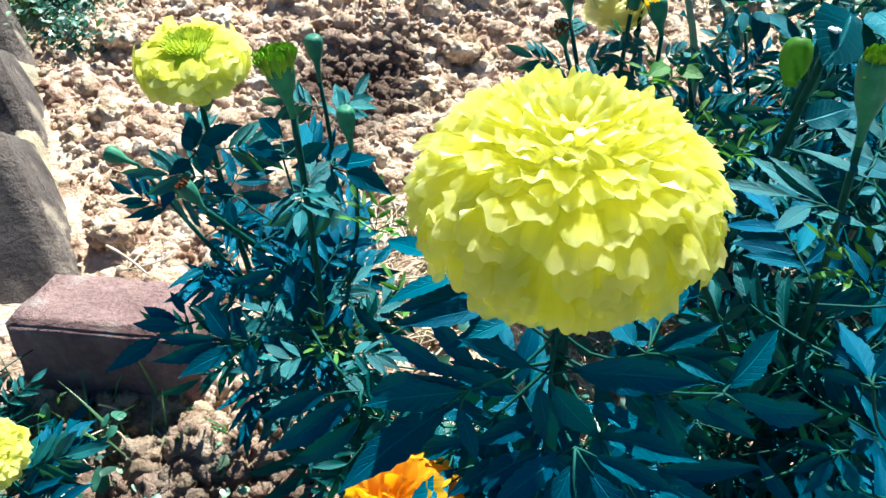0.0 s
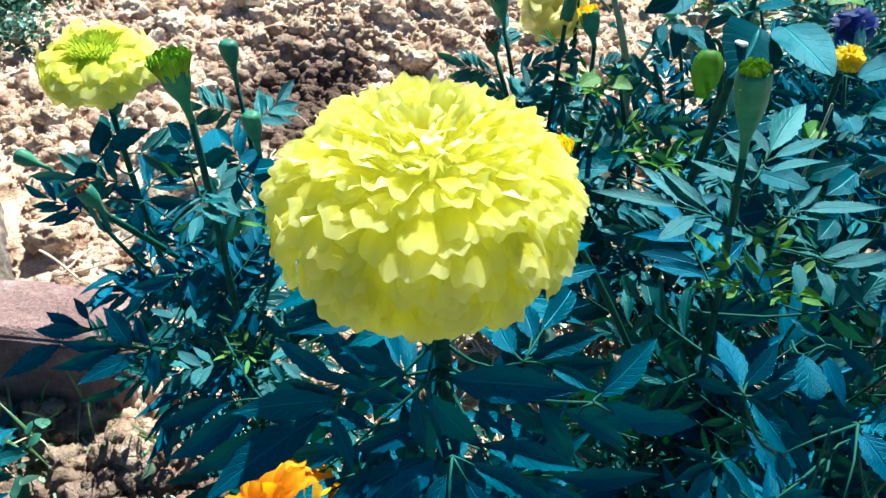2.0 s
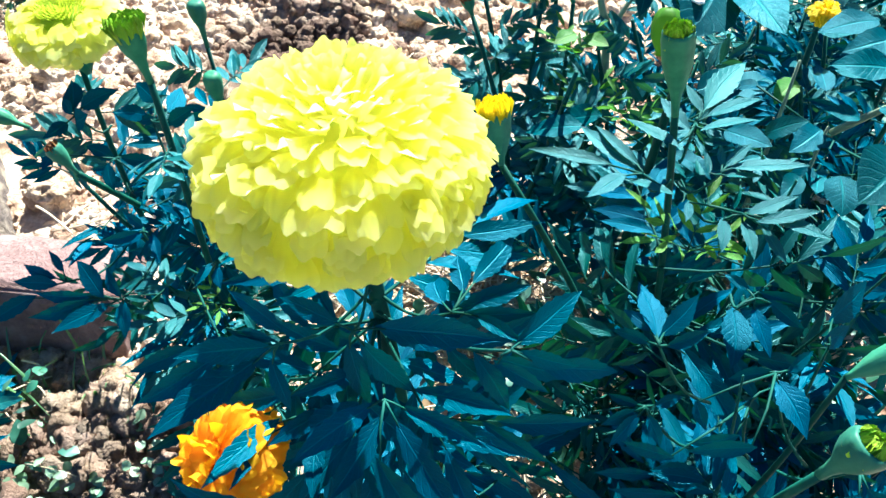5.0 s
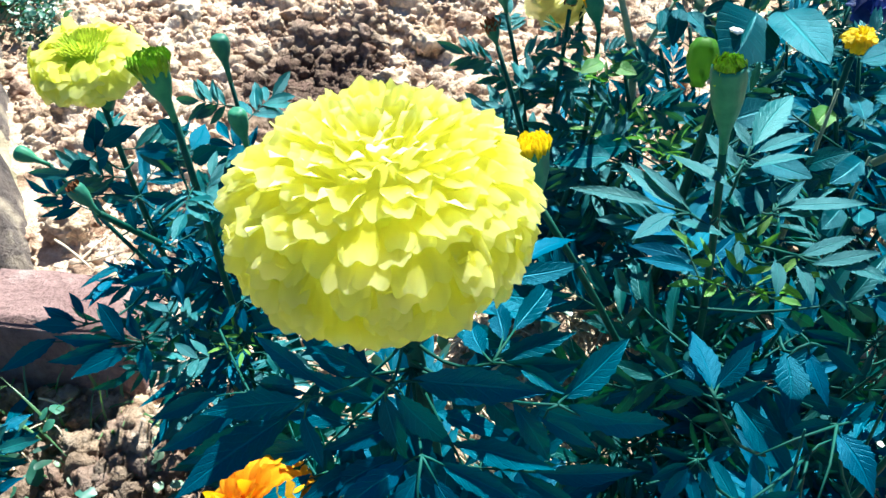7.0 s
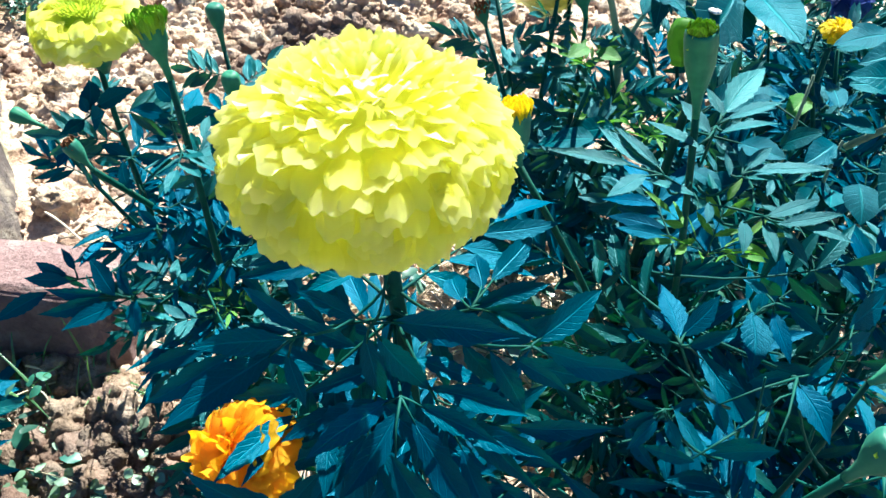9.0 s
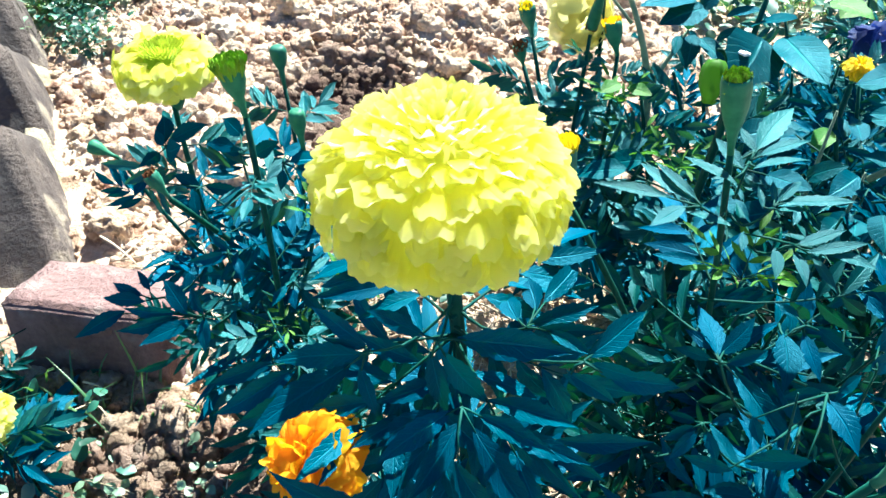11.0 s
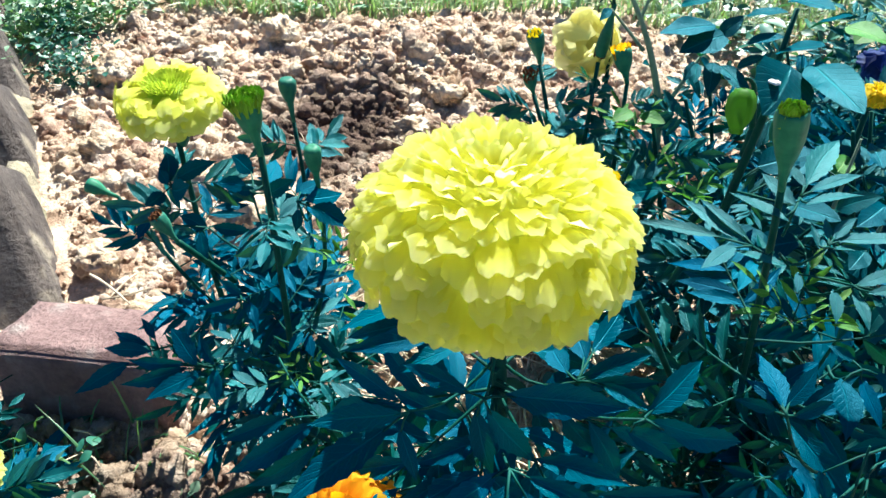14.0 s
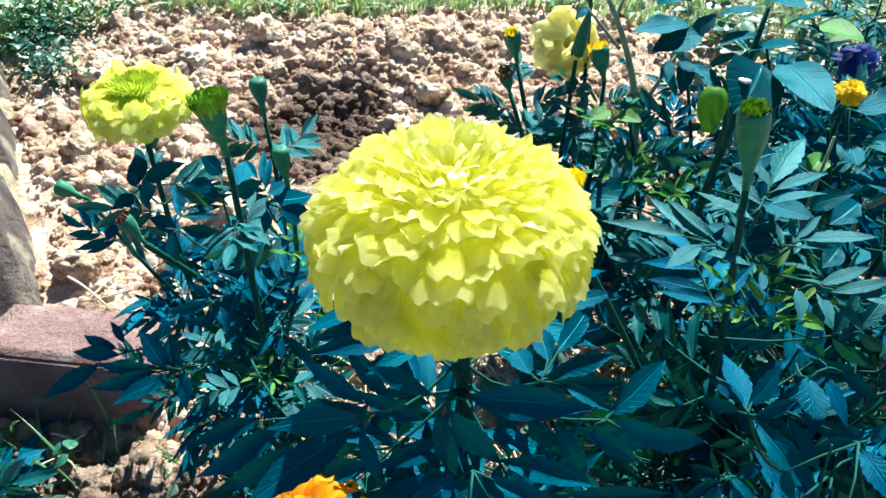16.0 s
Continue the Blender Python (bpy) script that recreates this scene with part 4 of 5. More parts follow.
leaves_along(corner_plant, c1, 0.2, 0.95, 14, 0.048, 0.030, 110, lift=0.45, width=1.1)

# pale leaves low in the left plant, painted flecks of sunlight
rnd = random.Random(31)
for k in range(8):
    base = Vector((rnd.uniform(-0.06, -0.030), rnd.uniform(0.265, 0.315), rnd.uniform(0.12, 0.20)))
    w = rnd.uniform(0, 6.28)
    leaf(left_plant, base, base + Vector((math.cos(w), math.sin(w), 0.15)) * 0.024, 3, 0.019, 1.1, (0, 0.0, 1), 1, 800 + k, crown=True)
undergrowth(right_plant, ((0.26, 0.275, 0.055, 0.03, 0.14, 0.195, 26), (0.20, 0.24, 0.05, 0.02, 0.13, 0.18, 12)), 509, 0.042, 2.4)
undergrowth(left_plant, ((-0.135, 0.350, 0.028, 0.022, 0.03, 0.12, 9),), 510, 0.036, 1.8)
undergrowth(corner_plant, ((-0.310, 0.315, 0.035, 0.03, 0.012, 0.055, 16),), 507, 0.034)

spray(mid_plant, (0.055, 0.196, 0.290), (0.025, 0.176, 0.284), [
    ((0.023, 0.175, 0.284), (-0.008, 0.166, 0.283), 0.27),
    ((0.019, 0.173, 0.280), (-0.013, 0.145, 0.268), 0.25),
    ((0.024, 0.177, 0.285), (0.007, 0.176, 0.287), 0.22),
    ((0.022, 0.174, 0.278), (0.027, 0.161, 0.262), 0.26)])
spray(left_plant, (-0.060, 0.290, 0.180), (-0.022, 0.228, 0.205), [
    ((-0.036, 0.229, 0.202), (-0.067, 0.217, 0.195), 0.25),
    ((-0.024, 0.228, 0.200), (-0.062, 0.204, 0.185), 0.24),
    ((-0.021, 0.217, 0.199), (-0.052, 0.198, 0.180), 0.24)])
spray(mid_plant, (0.055, 0.197, 0.300), (0.051, 0.178, 0.290), [
    ((0.048, 0.180, 0.281), (0.055, 0.170, 0.255), 0.28),
    ((0.052, 0.181, 0.281), (0.069, 0.172, 0.255), 0.28),
    ((0.058, 0.181, 0.289), (0.099, 0.172, 0.286), 0.27),
    ((0.046, 0.182, 0.288), (0.021, 0.196, 0.280), 0.22)])
spray(mid_plant, (0.056, 0.198, 0.265), (0.061, 0.168, 0.263), [
    ((0.057, 0.168, 0.261), (0.032, 0.144, 0.255), 0.25),
    ((0.061, 0.165, 0.259), (0.044, 0.136, 0.248), 0.25),
    ((0.065, 0.162, 0.260), (0.092, 0.123, 0.250), 0.22),
    ((0.067, 0.167, 0.261), (0.095, 0.152, 0.255), 0.22),
    ((0.059, 0.150, 0.255), (0.076, 0.128, 0.230), 0.26)])
spray(front_plant, (0.020, 0.180, 0.215), (0.032, 0.171, 0.245), [
    ((0.021, 0.169, 0.246), (0.001, 0.138, 0.250), 0.22),
    ((0.016, 0.163, 0.245), (0.009, 0.141, 0.246), 0.20),
    ((0.040, 0.175, 0.245), (0.019, 0.157, 0.244), 0.26),
    ((0.036, 0.167, 0.243), (0.034, 0.141, 0.238), 0.28)])
spray(front_plant, (0.030, 0.165, 0.225), (0.042, 0.120, 0.262), [
    ((0.038, 0.123, 0.263), (-0.006, 0.125, 0.266), 0.26),
    ((0.036, 0.115, 0.264), (-0.011, 0.106, 0.270), 0.27),
    ((0.045, 0.124, 0.260), (0.058, 0.115, 0.255), 0.28)])
spray(mid_plant, (0.056, 0.198, 0.275), (0.104, 0.172, 0.290), [
    ((0.105, 0.175, 0.289), (0.134, 0.197, 0.286), 0.27),
    ((0.106, 0.173, 0.288), (0.127, 0.170, 0.282), 0.26),
    ((0.098, 0.171, 0.286), (0.117, 0.164, 0.272), 0.22),
    ((0.113, 0.171, 0.284), (0.144, 0.173, 0.268), 0.24)])
spray(mid_plant, (0.056, 0.200, 0.285), (0.084, 0.190, 0.286), [
    ((0.092, 0.190, 0.286), (0.107, 0.176, 0.286), 0.23),
    ((0.087, 0.190, 0.286), (0.114, 0.187, 0.285), 0.20),
    ((0.085, 0.192, 0.286), (0.114, 0.200, 0.285), 0.24),
    ((0.088, 0.200, 0.285), (0.085, 0.221, 0.283), 0.36),
    ((0.081, 0.194, 0.285), (0.075, 0.211, 0.283), 0.42),
    ((0.091, 0.205, 0.284), (0.109, 0.236, 0.278), 0.22)])
spray(side_plant, (0.185, 0.185, 0.240), (0.155, 0.180, 0.284), [
    ((0.155, 0.183, 0.284), (0.154, 0.208, 0.285), 0.34),
    ((0.156, 0.184, 0.284), (0.173, 0.201, 0.285), 0.34),
    ((0.154, 0.186, 0.284), (0.144, 0.194, 0.284), 0.32),
    ((0.153, 0.182, 0.283), (0.140, 0.188, 0.280), 0.30),
    ((0.157, 0.180, 0.284), (0.175, 0.184, 0.283), 0.28),
    ((0.180, 0.216, 0.235), (0.199, 0.173, 0.225), 0.20)], droop=1.6)
spray(side_plant, (0.190, 0.180, 0.210), (0.158, 0.179, 0.246), [
    ((0.156, 0.180, 0.245), (0.144, 0.184, 0.244), 0.30),
    ((0.155, 0.178, 0.245), (0.142, 0.173, 0.240), 0.34),
    ((0.156, 0.177, 0.244), (0.145, 0.167, 0.236), 0.34),
    ((0.159, 0.177, 0.244), (0.163, 0.167, 0.236), 0.36),
    ((0.161, 0.180, 0.245), (0.175, 0.184, 0.243), 0.30)])
spray(right_plant, (0.205, 0.240, 0.240), (0.204, 0.220, 0.262), [
    ((0.195, 0.217, 0.260), (0.192, 0.192, 0.256), 0.42),
    ((0.204, 0.219, 0.259), (0.208, 0.200, 0.250), 0.30),
    ((0.210, 0.221, 0.260), (0.224, 0.212, 0.252), 0.30),
    ((0.203, 0.224, 0.262), (0.194, 0.232, 0.262), 0.32)])
spray(side_plant, (0.225, 0.170, 0.220), (0.203, 0.185, 0.262), [
    ((0.203, 0.183, 0.261), (0.209, 0.162, 0.258), 0.42),
    ((0.202, 0.186, 0.262), (0.185, 0.181, 0.260), 0.30),
    ((0.207, 0.186, 0.262), (0.221, 0.193, 0.262), 0.32),
    ((0.190, 0.156, 0.260), (0.167, 0.154, 0.255), 0.26),
    ((0.173, 0.175, 0.259), (0.176, 0.167, 0.250), 0.40)], droop=1.6)
spray(side_plant, (0.205, 0.175, 0.215), (0.196, 0.180, 0.250), [
    ((0.205, 0.188, 0.250), (0.219, 0.177, 0.244), 0.42),
    ((0.189, 0.166, 0.250), (0.172, 0.162, 0.244), 0.32),
    ((0.164, 0.156, 0.250), (0.147, 0.163, 0.244), 0.30)], droop=1.6)
spray(side_plant, (0.220, 0.180, 0.220), (0.228, 0.200, 0.260), [
    ((0.231, 0.211, 0.260), (0.257, 0.235, 0.254), 0.36),
    ((0.225, 0.200, 0.260), (0.242, 0.212, 0.254), 0.40)], droop=1.6)
spray(side_plant, (0.215, 0.170, 0.215), (0.228, 0.154, 0.250), [
    ((0.232, 0.155, 0.250), (0.249, 0.160, 0.244), 0.30),
    ((0.228, 0.147, 0.250), (0.237, 0.140, 0.244), 0.36),
    ((0.225, 0.145, 0.250), (0.221, 0.138, 0.244), 0.36),
    ((0.238, 0.165, 0.250), (0.254, 0.180, 0.244), 0.36)], droop=1.6)
# crown sprays take the pale leaflets, so sunlight is in their colour
spray(right_plant, (0.172, 0.258, 0.300), (0.176, 0.264, 0.314), [
    ((0.180, 0.270, 0.316), (0.201, 0.298, 0.321), 0.33),
    ((0.180, 0.266, 0.316), (0.202, 0.272, 0.320), 0.27),
    ((0.176, 0.258, 0.315), (0.200, 0.265, 0.317), 0.23),
    ((0.179, 0.268, 0.316), (0.174, 0.281, 0.320), 0.34),
    ((0.173, 0.259, 0.314), (0.163, 0.277, 0.316), 0.33),
    ((0.168, 0.250, 0.313), (0.151, 0.271, 0.310), 0.26)], droop=0.02, kinds=SUNLIT_LEAFLETS)
spray(right_plant, (0.170, 0.256, 0.292), (0.155, 0.245, 0.304), [
    ((0.144, 0.250, 0.304), (0.112, 0.259, 0.303), 0.20),
    ((0.154, 0.247, 0.304), (0.132, 0.270, 0.306), 0.25),
    ((0.154, 0.248, 0.305), (0.138, 0.268, 0.309), 0.19),
    ((0.149, 0.245, 0.304), (0.132, 0.233, 0.302), 0.36),
    ((0.165, 0.234, 0.304), (0.148, 0.245, 0.302), 0.27)], droop=0.08, kinds=SUNLIT_LEAFLETS)
spray(right_plant, (0.172, 0.255, 0.292), (0.184, 0.245, 0.305), [
    ((0.187, 0.248, 0.306), (0.217, 0.246, 0.307), 0.24),
    ((0.186, 0.248, 0.306), (0.197, 0.256, 0.311), 0.36),
    ((0.185, 0.244, 0.305), (0.201, 0.245, 0.304), 0.24),
    ((0.185, 0.248, 0.306), (0.185, 0.257, 0.310), 0.36),
    ((0.179, 0.243, 0.306), (0.179, 0.254, 0.310), 0.30)], droop=0.08, kinds=SUNLIT_LEAFLETS)
spray(right_plant, (0.178, 0.250, 0.285), (0.191, 0.231, 0.298), [
    ((0.192, 0.231, 0.298), (0.213, 0.237, 0.300), 0.28),
    ((0.195, 0.227, 0.298), (0.219, 0.229, 0.300), 0.24),
    ((0.201, 0.229, 0.298), (0.221, 0.220, 0.296), 0.28),
    ((0.191, 0.230, 0.296), (0.194, 0.214, 0.292), 0.36),
    ((0.198, 0.228, 0.296), (0.205, 0.214, 0.288), 0.30),
    ((0.184, 0.231, 0.296), (0.183, 0.217, 0.292), 0.42),
    ((0.173, 0.239, 0.297), (0.171, 0.230, 0.294), 0.46)], droop=0.25, kinds=SUNLIT_LEAFLETS)
spray(left_plant, (-0.070, 0.300, 0.210), (-0.076, 0.249, 0.212), [
    ((-0.089, 0.250, 0.213), (-0.117, 0.244, 0.214), 0.22),
    ((-0.117, 0.250, 0.212), (-0.136, 0.231, 0.210), 0.28),
    ((-0.089, 0.249, 0.211), (-0.116, 0.234, 0.208), 0.24),
    ((-0.081, 0.248, 0.210), (-0.104, 0.231, 0.204), 0.26),
    ((-0.076, 0.251, 0.209), (-0.075, 0.236, 0.198), 0.36),
    ((-0.083, 0.248, 0.214), (-0.101, 0.264, 0.220), 0.38),
    ((-0.075, 0.249, 0.214), (-0.087, 0.260, 0.221), 0.36)])
spray(left_plant, (-0.090, 0.300, 0.200), (-0.106, 0.259, 0.212), [
    ((-0.109, 0.257, 0.212), (-0.134, 0.258, 0.210), 0.28),
    ((-0.111, 0.260, 0.213), (-0.131, 0.265, 0.214), 0.30),
    ((-0.108, 0.263, 0.214), (-0.117, 0.271, 0.220), 0.30)])
spray(left_plant, (-0.070, 0.285, 0.225), (-0.062, 0.266, 0.242), [
    ((-0.062, 0.266, 0.242), (-0.079, 0.256, 0.241), 0.26),
    ((-0.061, 0.268, 0.242), (-0.075, 0.276, 0.244), 0.28),
    ((-0.058, 0.266, 0.241), (-0.052, 0.252, 0.236), 0.30)])
spray(left_plant, (-0.055, 0.280, 0.200), (-0.031, 0.267, 0.222), [
    ((-0.031, 0.265, 0.220), (-0.029, 0.254, 0.215), 0.45),
    ((-0.028, 0.266, 0.219), (-0.014, 0.254, 0.210), 0.28),
    ((-0.034, 0.267, 0.220), (-0.041, 0.255, 0.215), 0.30)])

spray(left_plant, (-0.100, 0.340, 0.245), (-0.108, 0.326, 0.262), [
    ((-0.110, 0.328, 0.262), (-0.118, 0.349, 0.265), 0.46),
    ((-0.108, 0.332, 0.262), (-0.085, 0.326, 0.274), 0.33),
    ((-0.110, 0.326, 0.262), (-0.118, 0.336, 0.265), 0.50),
    ((-0.107, 0.322, 0.262), (-0.092, 0.305, 0.274), 0.50),
    ((-0.110, 0.320, 0.262), (-0.113, 0.305, 0.265), 0.50)])
spray(left_plant, (-0.055, 0.300, 0.260), (-0.061, 0.309, 0.272), [
    ((-0.064, 0.325, 0.272), (-0.079, 0.337, 0.272), 0.48),
    ((-0.065, 0.314, 0.272), (-0.075, 0.303, 0.281), 0.42),
    ((-0.060, 0.312, 0.272), (-0.070, 0.309, 0.272), 0.50),
    ((-0.054, 0.309, 0.272), (-0.039, 0.304, 0.281), 0.49),
    ((-0.056, 0.317, 0.272), (-0.053, 0.336, 0.272), 0.45)])
spray(left_plant, (-0.035, 0.315, 0.255), (-0.039, 0.308, 0.268), [
    ((-0.036, 0.310, 0.268), (-0.020, 0.325, 0.259), 0.37),
    ((-0.032, 0.305, 0.268), (-0.012, 0.289, 0.268), 0.37),
    ((-0.038, 0.303, 0.268), (-0.039, 0.296, 0.259), 0.50),
    ((-0.040, 0.315, 0.268), (-0.030, 0.326, 0.268), 0.50)])
spray(left_plant, (-0.055, 0.310, 0.230), (-0.089, 0.313, 0.245), [
    ((-0.088, 0.315, 0.245), (-0.068, 0.315, 0.237), 0.31),
    ((-0.089, 0.313, 0.245), (-0.106, 0.318, 0.246), 0.42),
    ((-0.092, 0.310, 0.245), (-0.088, 0.297, 0.237), 0.50),
    ((-0.121, 0.316, 0.245), (-0.123, 0.302, 0.246), 0.50)])

# crowded lower growth
undergrowth(mid_plant, ((0.03, 0.235, 0.065, 0.04, 0.06, 0.17, 22), (0.09, 0.220, 0.05, 0.03, 0.05, 0.14, 9)), 501, droop=2.4)
undergrowth(front_plant, ((0.0, 0.20, 0.05, 0.03, 0.05, 0.16, 16), (-0.03, 0.24, 0.025, 0.025, 0.05, 0.15, 5)), 502, droop=2.2)
undergrowth(left_plant, ((-0.045, 0.285, 0.03, 0.03, 0.06, 0.15, 10), (-0.07, 0.335, 0.04, 0.04, 0.05, 0.15, 18), (-0.040, 0.285, 0.020, 0.03, 0.05, 0.16, 8)), 503, 0.036, 2.0)
undergrowth(right_plant, ((0.19, 0.275, 0.05, 0.045, 0.04, 0.16, 28), (0.255, 0.27, 0.05, 0.04, 0.04, 0.15, 18), (0.255, 0.335, 0.05, 0.035, 0.12, 0.20, 20), (0.178, 0.248, 0.03, 0.022, 0.15, 0.24, 16)), 504, droop=2.4)
undergrowth(side_plant, ((0.17, 0.215, 0.05, 0.03, 0.03, 0.12, 18), (0.225, 0.205, 0.05, 0.03, 0.03, 0.11, 14)), 505, droop=2.4)

# back plant, fine leaved, with a yellow tipped bud, a dried bud and a wilted flower
k1 = bend((0.125, 0.47, -0.01), (0.098, 0.545, 0.22), 0.0, (0.01, 0, 0), 9)
k2 = bend((0.125, 0.47, 0.02), (0.091, 0.499, 0.22), 0.0, (0.012, -0.01, 0), 9)
k3 = bend((0.125, 0.47, 0.0), (0.145, 0.56, 0.215), 0.0, (0, 0, 0), 9)
k4 = bend((0.125, 0.47, 0.0), (0.160, 0.45, 0.21), 0.0, (0, 0, 0), 9)
k5 = bend((0.13, 0.47, 0.0), (0.19, 0.46, 0.18), 0.0, (0, 0, 0), 9)
k6 = bend((0.13, 0.47, 0.0), (0.165, 0.537, 0.21), 0.0, (0.01, 0, 0), 9)
for k, pts in enumerate((k1, k2, k3, k4, k5, k6)):
    stem(back_plant, pts, 0.0028, 0.0016)
    # the upper half turns to the paler leaf as painted sun glints
    leaves_along(back_plant, pts, 0.15, 0.97, (12, 12, 12, 5, 5, 12)[k], 0.038, 0.026, 120 + k, pairs=4, lift=0.4, pale_top=0.5)
bud(back_plant, k1[-1], (0.091, 0.537, 0.249), 0.0065, GOLD, 0.2, 16, 8, 0.3)
bud(back_plant, k2[-1], (0.086, 0.497, 0.237), 0.0050, DRIED, 0.9, 22, 9, 0.3)
bud(back_plant, k6[-1], (0.158, 0.546, 0.234), 0.0075, ORANGE, 0.5, 14, 10, 0.3)
blossom(back_plant, (0.140, 0.587, 0.216), (0.2, -0.75, 0.5), 0.029, 0.013, WILTED_PETALS, 34, 0.018, 33, "wilting pale yellow flower head", low=-0.3, core=WILTED, lift=0.6)

# a second fine leaved bush behind the right plant
for n, (bx, by, tall) in enumerate(((0.225, 0.45, 0.16), (0.28, 0.52, 0.17), (0.38, 0.46, 0.20), (0.40, 0.66, 0.12))):
    bush = thing("marigold_plant", bx, by, 0.0, "dense dark marigold bush without flowers", "plant", "marigold plants")
    for k in range(6):
        w = k * 1.1 + n
        pts = bend((bx, by, -0.01), (bx + 0.075 * math.cos(w), by + 0.07 * math.sin(w), tall + 0.02 * (k % 3)), 0.01, (0, 0, 0), 8)
        stem(bush, pts, 0.0026, 0.0014)
        # the first bush gets more pale leaves, glints held in the colour
        leaves_along(bush, pts, 0.3, 0.98, 9 if n == 0 else 7, 0.040, 0.028, 200 + k + 20 * n, lift=0.4, pale_top=0.6 if n == 0 else 0.9)

# more leafy growth at the near right
near_bush = thing("marigold_plant", 0.27, 0.215, 0.0, "dense dark young marigold without flowers", "plant", "marigold plants")
for k in range(7):
    w = k * 0.93 + 0.3
    pts = bend((0.27, 0.215, -0.01), (0.27 + 0.07 * math.cos(w), 0.21 + 0.06 * math.sin(w), 0.15 + 0.02 * (k % 3)), 0.01, (0, 0, 0), 8)
    stem(near_bush, pts, 0.0026, 0.0014)
    leaves_along(near_bush, pts, 0.25, 0.85, 4, 0.044, 0.035, 230 + k, lift=0.1, width=0.95, droop=1.5)

for x, y, tall in ((0.43, 0.57, 0.19), (0.36, 0.57, 0.17), (0.50, 0.78, 0.16)):
    bush = thing("marigold_plant", x, y, 0.0, "dense dark marigold bush without flowers", "plant", "marigold plants")
    for k in range(5):
        stem(bush, bend((x, y, -0.01), (x + 0.04 * math.cos(1.3 * k), y + 0.04 * math.sin(1.3 * k), tall), 0.01, (0, 0, 0), 6), 0.0024, 0.0012)
    undergrowth(bush, ((x, y, 0.07, 0.065, 0.03, tall, 70),), int(x * 1000), 0.036, 0.5)
undergrowth(near_bush, ((0.28, 0.22, 0.05, 0.04, 0.03, 0.10, 22), (0.32, 0.30, 0.04, 0.06, 0.03, 0.12, 26)), 506, droop=2.4)

# young lime green growth
for plant, (x, y, z), n, size in ((left_plant, (-0.020, 0.300, 0.235), 5, 0.018), (left_plant, (-0.002, 0.275, 0.205), 4, 0.018), (left_plant, (-0.045, 0.285, 0.165), 4, 0.016), (right_plant, (0.178, 0.236, 0.272), 5, 0.022), (back_plant, (0.175, 0.46, 0.17), 5, 0.024), (back_plant, (0.165, 0.50, 0.19), 4, 0.022), (back_plant, (0.205, 0.455, 0.165), 4, 0.024)):
    for i in range(n):
        w = i * 2.4 + x * 50
        leaf(plant, (x, y, z), Vector((x, y, z)) + Vector((math.cos(w), math.sin(w), 0.9 + 0.3 * (i % 3))).normalized() * size, 2, size * 0.55, 0.8, (0, 0, 1), 1, 700 + i, lime=True)

# broad leaved plants behind
broad_plant = thing("broadleaf_plant", 0.205, 0.41, 0.0, "dark green plant with smooth oval leaves and a green pod", "plant")
edge_plant = thing("broadleaf_plant", 0.29, 0.40, 0.0, "pale veined broad leaves on woody stems", "plant")
for pts, a, b in ((bend((0.205, 0.41, -0.01), (0.207, 0.384, 0.296), 0, (0.002, 0.008, 0), 9), 0.0040, 0.0022), (bend((0.209, 0.40, 0.24), (0.225, 0.43, 0.32), 0, (0, 0, 0), 6), 0.0024, 0.0014),
                  (bend((0.209, 0.40, 0.26), (0.190, 0.385, 0.300), 0.01, (0, 0, 0), 6), 0.0018, 0.0010)):
    stem(broad_plant, pts, a, b)
pv, pf = lathe([(0.0012, 0.0), (0.0045, 0.0012), (0.0067, 0.0050), (0.0077, 0.0110), (0.0068, 0.0165), (0.0046, 0.0210), (0.0034, 0.0232), (0.0040, 0.0245), (0.0010, 0.0240)], 20, 5, 0.10)
place("pod", mesh_object("pod", pv, pf, POD), broad_plant, aim(Vector((0.190, 0.382, 0.296)) - Vector((0.205, 0.41, 0)), (0.0, -0.25, -1), (0, 1, 0)), "plump green seed pod")
for pts, a, b in ((bend((0.285, 0.40, -0.01), (0.283, 0.415, 0.245), 0, (0.0, 0, 0), 8), 0.0036, 0.0008), (bend((0.295, 0.40, -0.01), (0.296, 0.379, 0.225), 0, (0.006, 0, 0), 8), 0.0034, 0.0008),
                  (bend((0.30, 0.38, 0.22), (0.335, 0.35, 0.285), 0, (0, 0, 0), 6), 0.0022, 0.0012)):
    stem(edge_plant, pts, a, b, material=STEM_GREY)
broad(broad_plant, (0.198, 0.450, 0.293), (0.168, 0.435, 0.290), 0.60)
broad(broad_plant, (0.191, 0.454, 0.297), (0.155, 0.441, 0.296), 0.42)
broad(broad_plant, (0.194, 0.451, 0.292), (0.206, 0.452, 0.304), 0.70)
broad(broad_plant, (0.210, 0.460, 0.301), (0.227, 0.447, 0.311), 0.60)
broad(broad_plant, (0.235, 0.466, 0.309), (0.249, 0.439, 0.317), 0.55)
broad(broad_plant, (0.209, 0.445, 0.291), (0.223, 0.432, 0.302), 0.55)
broad(broad_plant, (0.218, 0.420, 0.298), (0.231, 0.398, 0.313), 0.65)
broad(broad_plant, (0.214, 0.390, 0.305), (0.196, 0.357, 0.299), 0.90)
broad(broad_plant, (0.227, 0.395, 0.304), (0.232, 0.342, 0.305), 0.45)
broad(broad_plant, (0.192, 0.444, 0.278), (0.185, 0.418, 0.271), 0.40)
broad(broad_plant, (0.183, 0.446, 0.276), (0.180, 0.432, 0.270), 0.40)
broad(broad_plant, (0.196, 0.442, 0.277), (0.206, 0.413, 0.274), 0.35)
broad(broad_plant, (0.205, 0.439, 0.278), (0.215, 0.430, 0.290), 0.50)
